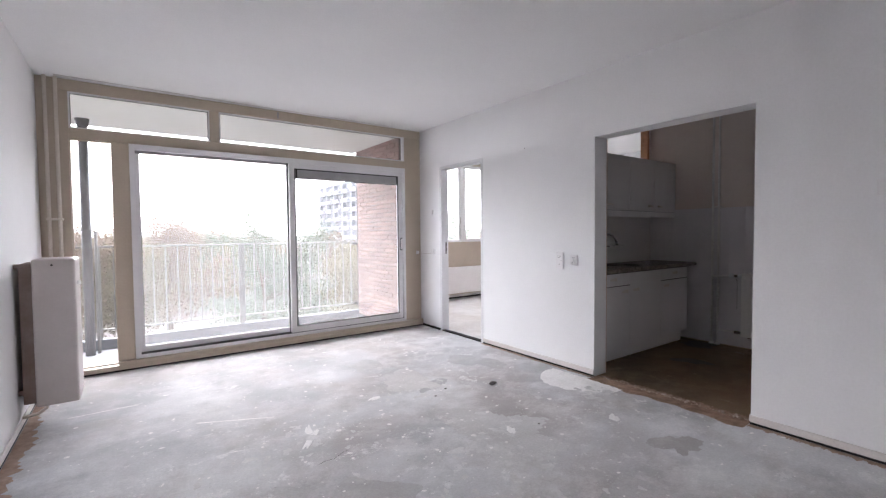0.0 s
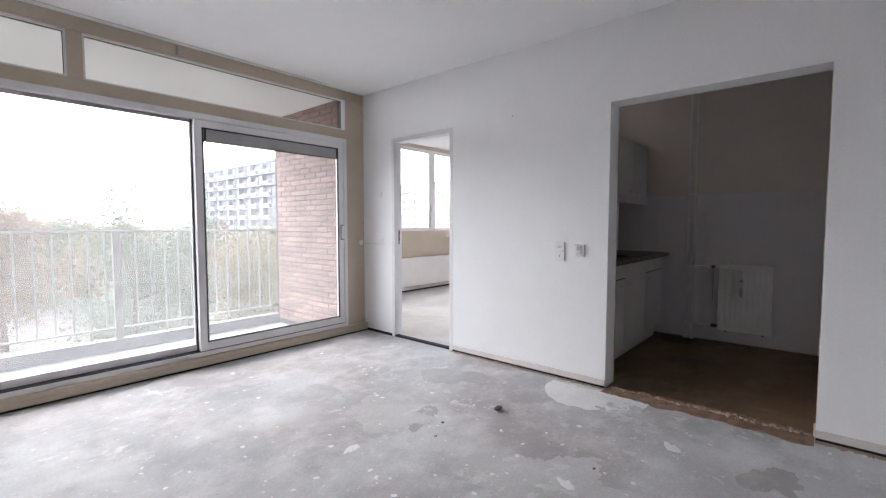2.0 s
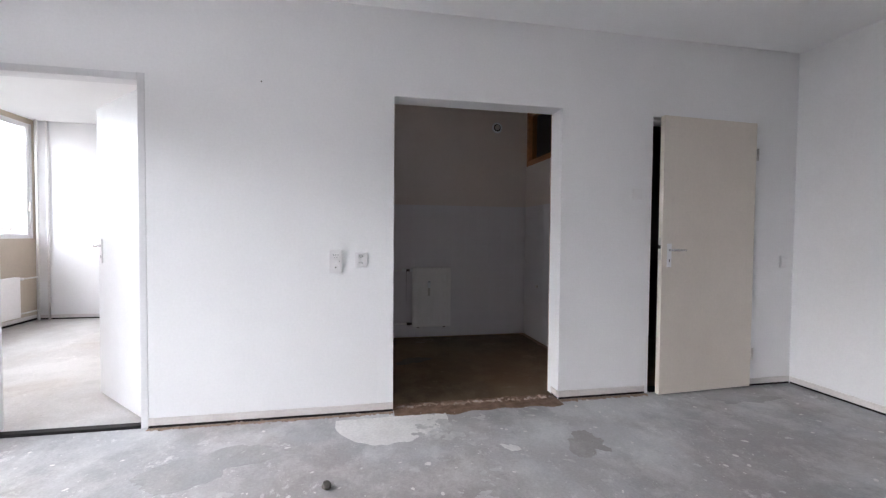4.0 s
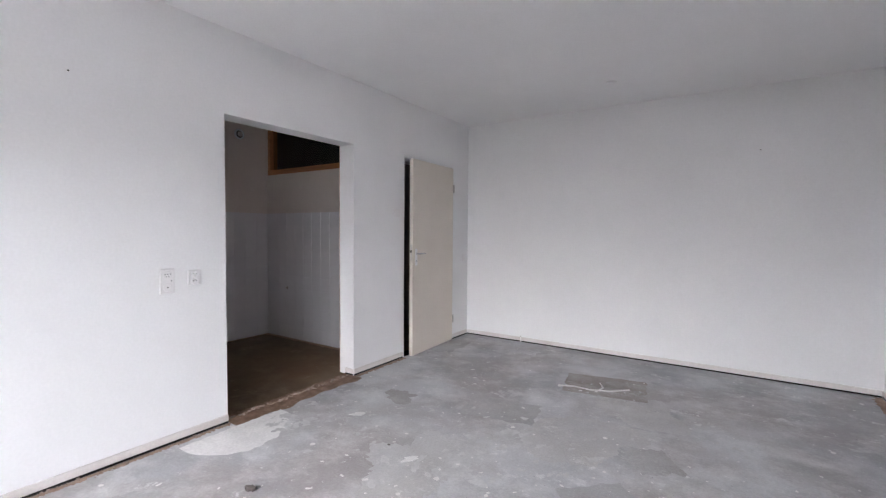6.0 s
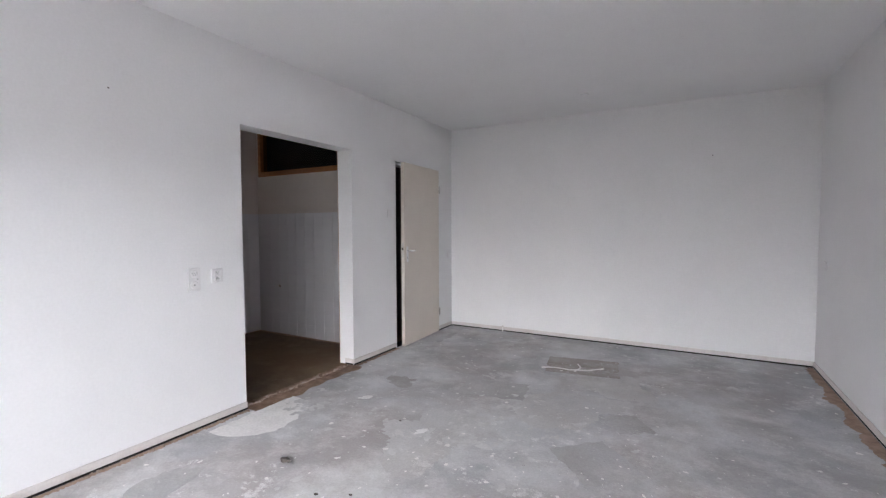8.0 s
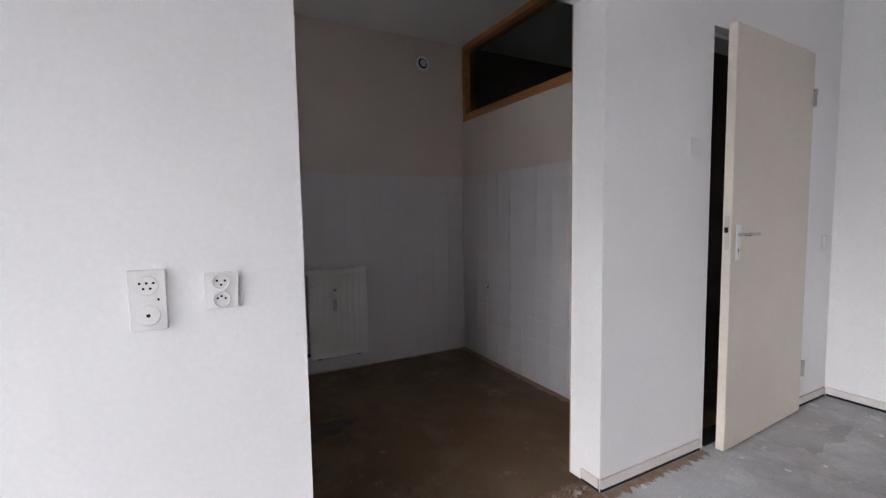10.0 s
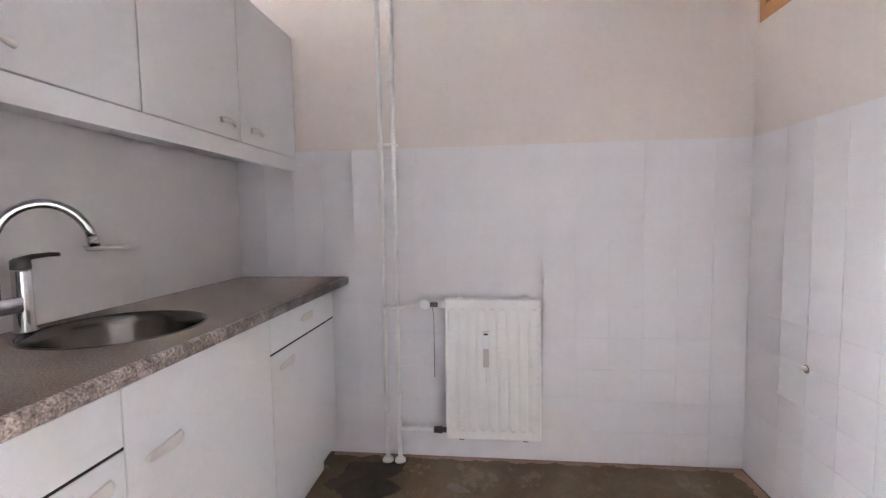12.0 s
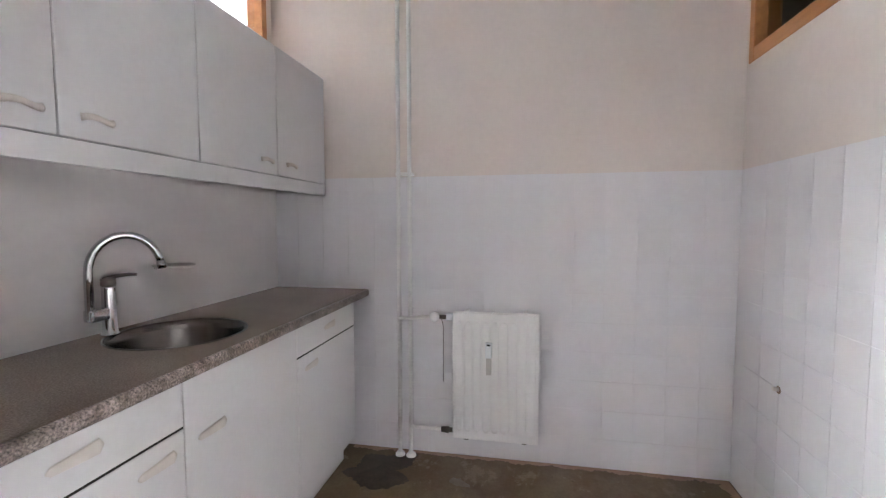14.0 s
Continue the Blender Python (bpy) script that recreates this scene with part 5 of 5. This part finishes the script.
part("cone", lathe(bmesh.new(), [(0.010, -0.006), (0.030, -0.016), (0.030, -0.021), (0.012, -0.025)], (KE, -4.11, 2.41), 'X', 24), M_PLASTIC_OLD, vent)

plug = thing("capped_outlet", pose(1.668, KS, 0.60), "small beige capped gas outlet in the tiles", "wall outlet")
part("hole_edge", lathe(bmesh.new(), [(0.016, 0.0085), (0.015, 0.010)], (1.668, KS, 0.60), 'Y', 16), M_GLUE, plug, "brown stained hole edge")
part("cap", tube(bmesh.new(), [(1.668, KS + 0.009, 0.603), (1.668, KS + 0.03, 0.603)], [0.009, 0.007], 12), M_HANDLE, plug)
structure("trim_kitchen_floor", strip(KE - 0.01, KS + 0.012, T, KS + 0.012, -0.06, 12), M_WOODRAW, "brown ragged edge strip along the kitchen floor", "floor trim")
structure("trim_kitchen_floor_b", strip(KE - 0.008, -2.55, KE - 0.008, KS + 0.03, -0.04, 14), M_WOODRAW, "brown ragged edge strip along the kitchen floor", "floor trim")
solid("damp_stain", ragged(1.84, -2.77, 0.13, 0.19, 0.3, 0.6, 71, 110, -0.002, 0.001), M_DAMP, "dark damp stain beside the cabinet", "floor stain", "", "structure")
solid("damp_stain", ragged(1.13, -3.02, 0.10, 0.13, 0.5, 0.6, 77, 90, -0.002, 0.001), M_DAMP, "dark damp stain on the brown floor", "floor stain", "", "structure")
solid("paint_blot", ragged(1.80, -3.18, 0.045, 0.03, 0.9, 0.5, 72, 60, -0.002, 0.001), M_BLOT, "faint pale blot on the brown floor", "paint mark")

# ---------------------------------------------------------------- bedroom
bw = thing("window_4", pose(2.45, BN, 1.07), "white casement windows above a beige panelled parapet, the westmost added for daylight", "window", kind="structure")
# The westmost casement is unseen and added to brighten the bedroom.
bx = [0.35, 1.15, 2.00, 2.90, 3.80]
for k in range(5):
    part("mullion", boxes((bx[k] - (0.03 if k else 0), BN - 0.01, 1.0705, bx[k] + (0.03 if k < 4 else 0), BN + 0.10, 2.5395), bevel=0.003), M_UPVC, bw)
for a, c in zip(bx, bx[1:]):
    part("window_frame", boxes((a + 0.03, BN + 0.0, 1.0705, a + 0.085, BN + 0.06, 2.5395), (c - 0.085, BN + 0.0, 1.0705, c - 0.03, BN + 0.06, 2.5395),
                               (a + 0.085, BN + 0.0, 1.0705, c - 0.085, BN + 0.06, 1.125), (a + 0.085, BN + 0.0, 2.485, c - 0.085, BN + 0.06, 2.5395), bevel=0.003), M_UPVC, bw)
    pane(a + 0.085, 1.125, c - 0.085, 2.485, BN + 0.03, bw, M_GLASS_VEILED)
    part("catch", box(bmesh.new(), c - 0.07, BN - 0.025, 1.42, c - 0.05, BN - 0.0005, 1.54, 0.004), M_PLASTIC_OLD, bw, "grey window catch")
brad = thing("radiator_bedroom", pose(2.5, BN - 0.07, 0.08), "long low white radiator under the bedroom window", "radiator")
part("front_panel", box(bmesh.new(), 1.30, BN - 0.10, 0.10, 3.42, BN - 0.075, 0.60, 0.008, 3), M_RADK, brad)
part("back_panel", box(bmesh.new(), 1.30, BN - 0.06, 0.10, 3.42, BN - 0.04, 0.60, 0.005), M_RADK, brad)
for x in (1.6, 3.1):
    part("bracket", boxes((x, BN - 0.075, 0.3, x + 0.03, BN - 0.0005, 0.34)), M_RADK, brad)
part("valve", tube(bmesh.new(), [(3.42, BN - 0.075, 0.57), (3.47, BN - 0.075, 0.57), (3.50, BN - 0.075, 0.57)], [0.012, 0.02, 0.015], 12), M_PLASTIC, brad)
part("feed_pipe", tube(bmesh.new(), [(3.50, BN - 0.075, 0.57), (3.76, BN - 0.075, 0.57)], 0.010, 10), M_PIPEW, brad)
part("return_pipe", tube(bmesh.new(), [(3.40, BN - 0.075, 0.14), (3.76, BN - 0.075, 0.14)], 0.010, 10), M_PIPEW, brad)
bp_ = thing("bedroom_pipes", pose(3.78, BN - 0.06, 0), "white heating pipes in the bedroom corner", "pipe")
for x, y in ((3.775, BN - 0.075), (BE - 0.03, BN - 0.16)):
    part("riser", tube(bmesh.new(), [(x, y, 0), (x, y, H - 0.001)], 0.013, 12), M_PIPEW, bp_)
bs = thing("bedroom_socket", pose(BE, 1.15, 0.9), "small white socket on the bedroom wall", "wall socket")
part("cover", box(bmesh.new(), BE - 0.012, 1.11, 0.88, BE - 0.0005, 1.19, 0.96, 0.003), M_PLASTIC, bs)


# ---------------------------------------------------------------- balcony
BX0, BXB, BY = -4.6, -0.26, 1.515
BRICK_END, RAIL_Y, BZ = 1.485, 1.46, -0.085
structure("balcony_floor", boxes((BX0, 0.15, -0.25, BXB, BY, BZ)), M_BALC, "pale balcony floor slab", "balcony floor")
structure("balcony_sill", boxes((WEST - 0.15, 0.101, -0.25, BXB, 0.1495, 0.03)), M_CONC, "pale concrete sill outside the window", "sill")
structure("balcony_kerb", boxes((BX0, 1.42, BZ, BXB, BY, 0.035), bevel=0.006), M_KERB, "blue-grey raised kerb along the balcony edge", "kerb")
structure("balcony_soffit", boxes((BX0, 0.101, 2.53, BXB, 1.58, 2.75)), M_CONC, "white painted underside of the balcony above", "soffit")
structure("wall_balcony_end", boxes((BX0 - 0.12, 0.12, -0.25, BX0, 1.62, 2.75)), M_CONC, "plain balcony end wall", "wall")
structure("wall_facade", boxes((-9.0, 0.0, -10.0, WEST - 0.15, 0.12, 5.6), (WEST - 0.15, 0.0, -10.0, BE + 0.12, 0.12, -0.13), (WEST - 0.15, 0.0, 2.76, BE + 0.12, 0.12, 5.6)), M_MORTAR, "plain facade below and above the flat", "wall")

rail = thing("balcony_railing", pose(-2.3, RAIL_Y, 0.035), "pale grey metal balcony railing with upright bars", "railing")
part("top_rail", boxes((BX0, RAIL_Y - 0.025, 1.108, BXB - 0.012, RAIL_Y + 0.025, 1.130), bevel=0.003), M_RAIL, rail)
part("bottom_rail", boxes((BX0, RAIL_Y - 0.012, 0.135, BXB - 0.012, RAIL_Y + 0.012, 0.152), bevel=0.002), M_RAIL, rail)
for x in (-3.93, -1.975):
    part("post", boxes((x - 0.035, RAIL_Y - 0.016, 0.03, x + 0.035, RAIL_Y + 0.016, 1.107), bevel=0.003), M_RAIL, rail)
for z in (0.145, 1.09):
    part("wall_fixing", boxes((BXB - 0.075, RAIL_Y - 0.02, z - 0.02, BXB - 0.0125, RAIL_Y + 0.02, z + 0.02)), M_SHADE_AND_DARK, rail, "dark rusted wall fixing")
bar = slab_mesh("baluster", 0.014, 0.014, 0.955, 0.002, M_RAIL)
barl = slab_mesh("baluster", 0.016, 0.016, 1.073, 0.002, M_RAIL)
k = 0
x = BXB - 0.115
while x > BX0 + 0.05:
    if min(abs(x + 3.93), abs(x + 1.975)) > 0.05:
        if k % 5 == 4:
            piece("baluster", barl, rail, (x, RAIL_Y, 0.5715))
        else:
            piece("baluster", bar, rail, (x, RAIL_Y, 0.6295))
    x -= 0.1305
    k += 1

dp = thing("downpipe", pose(-3.60, 1.22, BZ), "dark grey plastic rain downpipe on the balcony", "downpipe")
part("pipe", tube(bmesh.new(), [(-3.60, 1.22, BZ), (-3.60, 1.22, 2.46)], 0.046, 24), M_DOWNPIPE, dp)
part("collar", lathe(bmesh.new(), [(0.047, 2.44), (0.052, 2.45), (0.056, 2.48), (0.066, 2.525), (0.066, 2.529)], (-3.60, 1.22, 0), 'Z', 24), M_DOWNPIPE, dp)
part("clamp", lathe(bmesh.new(), [(0.047, 1.30), (0.051, 1.302), (0.051, 1.325), (0.047, 1.327)], (-3.60, 1.22, 0), 'Z', 24), M_DOWNPIPE, dp)
part("clamp_arm", boxes((-3.72, 1.21, 1.307, -3.65, 1.23, 1.32)), M_DOWNPIPE, dp)
side = thing("drain_pipe", pose(-3.53, 1.26, BZ), "thin pale drain pipe beside the downpipe", "downpipe")
part("pipe", tube(bmesh.new(), [(-3.525, 1.27, BZ), (-3.525, 1.27, 1.30)], 0.016, 12), M_RAIL, side)

# brick wall between balcony and bedroom
brickwall = structure("wall_brick", boxes((BXB + 0.008, 0.10, -10.0, -0.0005, BRICK_END - 0.004, 2.75)), M_MORTAR, "red brown brick wall closing the balcony", "wall")
BL, BH_, J = 0.210, 0.0525, 0.010
whole = slab_mesh("brick", 0.03, BL, BH_, 0.004, M_BRICK)
half = slab_mesh("brick", 0.03, BL / 2 - J / 2, BH_, 0.004, M_BRICK)
z, row = -0.02, 0
rb = random.Random(3)
while z + BH_ / 2 < 2.53:
    y = 0.115
    if row % 2:
        piece("brick", half, brickwall, (BXB + 0.012 + rb.uniform(-0.002, 0.002), y + (BL / 2 - J / 2) / 2, z + BH_ / 2))
        y += BL / 2 + J / 2
    while y + BL < BRICK_END + 0.01:
        piece("brick", whole, brickwall, (BXB + 0.012 + rb.uniform(-0.002, 0.002), y + BL / 2, z + BH_ / 2))
        y += BL + J
    if BRICK_END + 0.005 - y > 0.09:
        piece("brick", half, brickwall, (BXB + 0.012, y + (BL / 2 - J / 2) / 2, z + BH_ / 2))
    z += BH_ + J
    row += 1

# ---------------------------------------------------------------- outdoors
GZ = -10.0
b = bmesh.new()
bmesh.ops.create_grid(b, x_segments=2, y_segments=2, size=2500)
b.transform(Matrix.Translation((0, 0, GZ)))
structure("ground", b, M_GROUND, "grass and paving far below the flat", "ground")
structure("road", boxes((-60, 26, GZ - 0.2, 80, 33, GZ + 0.02)), M_ROAD, "red paved street below the flat", "road")


def tree_mesh(name, seed, height, crown_r, leaf, leaves, bare=0.0):
    """Trunk with limbs, and a crown of many small leaves in uneven clumps: two meshes."""
    rr = random.Random(seed)
    wood = bmesh.new()
    tips = []
    top = height * 0.72
    trunk = [(rr.uniform(-0.1, 0.1) * i, rr.uniform(-0.1, 0.1) * i, top * i / 6) for i in range(7)]
    tube(wood, trunk, [0.26 * (1 - 0.13 * i) for i in range(7)], 8)
    for k in range(22):
        i = rr.randint(2, 6)
        s = Vector(trunk[i])
        a = rr.uniform(0, 6.28)
        ln = crown_r * rr.uniform(0.55, 1.05) * (1.15 - 0.09 * i)
        rise = rr.uniform(0.2, 1.0)
        m1 = s + Vector((math.cos(a), math.sin(a), rise * 0.6)) * ln * 0.5
        m2 = s + Vector((math.cos(a + 0.2), math.sin(a + 0.2), rise)) * ln
        tube(wood, [s, m1, m2], [0.08, 0.05, 0.015], 5)
        tips += [m1, m2, (m1 + m2) / 2]
    for k in range(10):
        tips.append(Vector(trunk[6]) + Vector((rr.gauss(0, 0.5), rr.gauss(0, 0.5), rr.uniform(0.3, height * 0.28))))
    w = bpy.data.meshes.new(name + "_trunk")
    wood.to_mesh(w)
    wood.free()
    vs, fs = [], []
    for k in range(leaves):
        t = rr.choice(tips)
        sp = crown_r * 0.23
        p = t + Vector((rr.gauss(0, sp), rr.gauss(0, sp), rr.gauss(0, sp * 0.8)))
        u = Vector((rr.gauss(0, 1), rr.gauss(0, 1), rr.gauss(0, 1))).normalized()
        v = u.orthogonal().normalized()
        s = leaf * rr.uniform(0.6, 1.4)
        n0 = len(vs)
        vs += [p - u * s, p + v * s * 0.45, p + u * s, p - v * s * 0.45]
        fs.append((n0, n0 + 1, n0 + 2, n0 + 3))
    c = bpy.data.meshes.new(name + "_crown")
    c.from_pydata([tuple(v) for v in vs], [], fs)
    return w, c


def tree(meshes, x, y, scale, turn, leafmat, label, group):
    t = thing("tree", pose(x, y, GZ, 0, 0, turn) @ Matrix.Scale(scale, 4), label, "tree", group)
    for nm, me, mt in (("trunk", meshes[0], M_BARK), ("crown", meshes[1], leafmat)):
        ob = new(nm, me)
        ob.parent = t
        if not me.materials:
            me.materials.append(mt)


def kinds(seed, height, crown, leaf, leaves):
    return tree_mesh("tree", seed, height, crown, leaf, leaves)


green = kinds(11, 13.2, 3.3, 0.115, 13000)
yellow = kinds(12, 11.0, 3.6, 0.115, 13000)
brown = kinds(13, 10.5, 3.4, 0.12, 11000)
tree(green, 4.6, 27.5, 1.03, 20, M_LEAF_G, "tall green leafy tree outside the balcony", "near trees")
tree(green, 12.2, 41.0, 1.0, 150, M_LEAF_G, "green leafy tree with an open top", "near trees")
tree(green, 16.5, 21.5, 0.93, 120, M_LEAF_G, "green leafy tree close to the bedroom window", "near trees")
tree(yellow, 13.0, 28.5, 0.94, 80, M_LEAF_Y, "yellowing autumn tree below the flats", "near trees")
tree(yellow, -3.5, 42.0, 1.02, 200, M_LEAF_Y, "yellowing autumn tree below the flats", "near trees")
tree(brown, 0.2, 50.0, 1.30, 10, M_LEAF_B, "orange brown autumn tree in the distance", "near trees")
tree(brown, -6.5, 44.0, 1.14, 90, M_LEAF_B, "orange brown autumn tree in the distance", "near trees")
tree(yellow, -11.0, 38.0, 0.98, 300, M_LEAF_Y, "yellowing autumn tree below the flats", "near trees")
tree(yellow, 20.0, 42.0, 1.02, 30, M_LEAF_Y, "yellowing autumn tree below the flats", "near trees")
tree(green, 27.0, 34.0, 0.95, 75, M_LEAF_G, "green leafy tree beyond the street", "near trees")
tree(brown, 36.0, 40.0, 1.08, 190, M_LEAF_B, "orange brown autumn tree in the distance", "near trees")
tree(yellow, 44.0, 33.0, 0.98, 260, M_LEAF_Y, "yellowing autumn tree below the flats", "near trees")
tree(green, 58.0, 46.0, 0.98, 10, M_LEAF_G, "green leafy tree beyond the street", "near trees")

# far woods, nobody could count them
rw = random.Random(21)
for nm, mt, sd in (("far_woods", M_LEAF_Y, 1), ("far_woods", M_LEAF_B, 2), ("far_woods", M_LEAF_G, 3)):
    vs, fs = [], []
    for t in range(60):
        a = rw.uniform(-25, 66)
        d = rw.uniform(70, 190)
        cx, cy = d * math.sin(radians(a)), d * math.cos(radians(a))
        if 44 < cx < 72 and cy > 60:
            continue
        hh = rw.uniform(7.5, 12.5)
        for k in range(420):
            q = rw.random()
            rad_ = 4.2 * math.sin(math.pi * (0.12 + 0.8 * q)) * rw.uniform(0.3, 1.0)
            an = rw.uniform(0, 6.28)
            p = Vector((cx + rad_ * math.cos(an), cy + rad_ * math.sin(an), GZ + hh * (0.15 + 0.85 * q) + rw.gauss(0, 0.3)))
            u = Vector((rw.gauss(0, 1), rw.gauss(0, 1), rw.gauss(0, 1))).normalized()
            v = u.orthogonal().normalized()
            s = rw.uniform(0.25, 0.6)
            n0 = len(vs)
            vs += [tuple(p - u * s), tuple(p + v * s * 0.6), tuple(p + u * s), tuple(p - v * s * 0.6)]
            fs.append((n0, n0 + 1, n0 + 2, n0 + 3))
    me = bpy.data.meshes.new(nm)
    me.from_pydata(vs, [], fs)
    me.materials.append(mt)
    tagged(new(nm, me), "distant autumn woods around the flats", "woods", "", "stuff")


def flats(x, y0, y1, floors, label):
    """A long slab of flats whose front faces west."""
    fh = 2.85
    top = GZ + 1.0 + floors * fh
    t = thing("apartment_building", pose(x, (y0 + y1) / 2, GZ), label, "apartment building", "far flats")
    part("wall", boxes((x, y0, GZ, x + 8, y1, top)), M_FLATS, t)
    part("roof", boxes((x - 0.4, y0 - 0.4, top, x + 8.4, y1 + 0.4, top + 0.5)), M_FLATS, t)
    glass = slab_mesh("window", 0.2, 1.3, 1.35, 0.0, M_FLATG)
    frame_white = slab_mesh("window_surround", 0.5, 2.1, 1.7, 0.0, M_FLATW)
    para = slab_mesh("balcony", 0.9, 2.5, 0.85, 0.0, M_FLATW)
    nb = int((y1 - y0) / 6.2)
    for f in range(floors):
        z = GZ + 1.0 + f * fh
        part("floor_band", boxes((x - 1.2, y0, z - 0.12, x - 0.001, y1, z + 0.12)), M_FLATS, t)
        for k in range(nb):
            yc = y0 + (k + 0.5) * (y1 - y0) / nb
            piece("window_surround", frame_white, t, (x - 0.1, yc - 1.5, z + 1.6))
            piece("window", glass, t, (x - 0.30, yc - 1.35, z + 1.65))
            piece("window", glass, t, (x - 0.05, yc + 1.6, z + 1.7))
            piece("balcony", para, t, (x - 0.75, yc + 1.6, z + 0.6))
    for k in range(nb + 1):
        yy = y0 + k * (y1 - y0) / nb
        part("partition", boxes((x - 1.2, yy - 0.12, GZ, x - 0.001, yy + 0.12, top)), M_FLATS, t)


flats(52.0, 90.0, 143.0, 9, "long pale grey slab of flats with white balconies")
flats(122.0, 70.0, 132.0, 9, "distant pale slab of flats with white balconies")

# ---------------------------------------------------------------- wall tiles of the kitchen
TP = 0.1493
tile_x = slab_mesh("tile", 0.006, TP - 0.0024, TP - 0.0024, 0.0, M_TILE)
tile_y = slab_mesh("tile", TP - 0.0018, 0.006, TP - 0.0018, 0.0, M_TILE)


def tile_field(name, parent_box, mesh, axis, fixed, u0, u1, z0, z1, joint=None):
    base = structure(name, boxes(parent_box), joint or M_GROUT, "white painted square wall tiles with faint joints", "wall tiles")
    z = z1 - TP / 2
    while z - TP / 2 > z0 - 0.04:
        u = u0 + TP / 2
        while u + TP / 2 < u1 + 0.03:
            piece("tile", mesh, base, (fixed, u, z) if axis == 'x' else (u, fixed, z))
            u += TP
        z -= TP


tile_field("tiles_east", (KE - 0.0036, KS + 0.001, 0.0, KE - 0.0005, KN - 0.001, 1.497), tile_x, 'x', KE - 0.003, KS + 0.006, KN - 0.01, 0.0, 1.497)
tile_field("tiles_south", (T + 0.001, KS + 0.0005, 0.0, KE - 0.007, KS + 0.0042, 1.497), tile_y, 'y', KS + 0.003, T + 0.01, KE - 0.01, 0.0, 1.497)
structure("backsplash", boxes((T + 0.001, KN - 0.006, 0.86, KE - 0.007, KN - 0.0005, 1.497)), M_TILEN, "plain beige grey painted splashback above the worktop", "splashback")
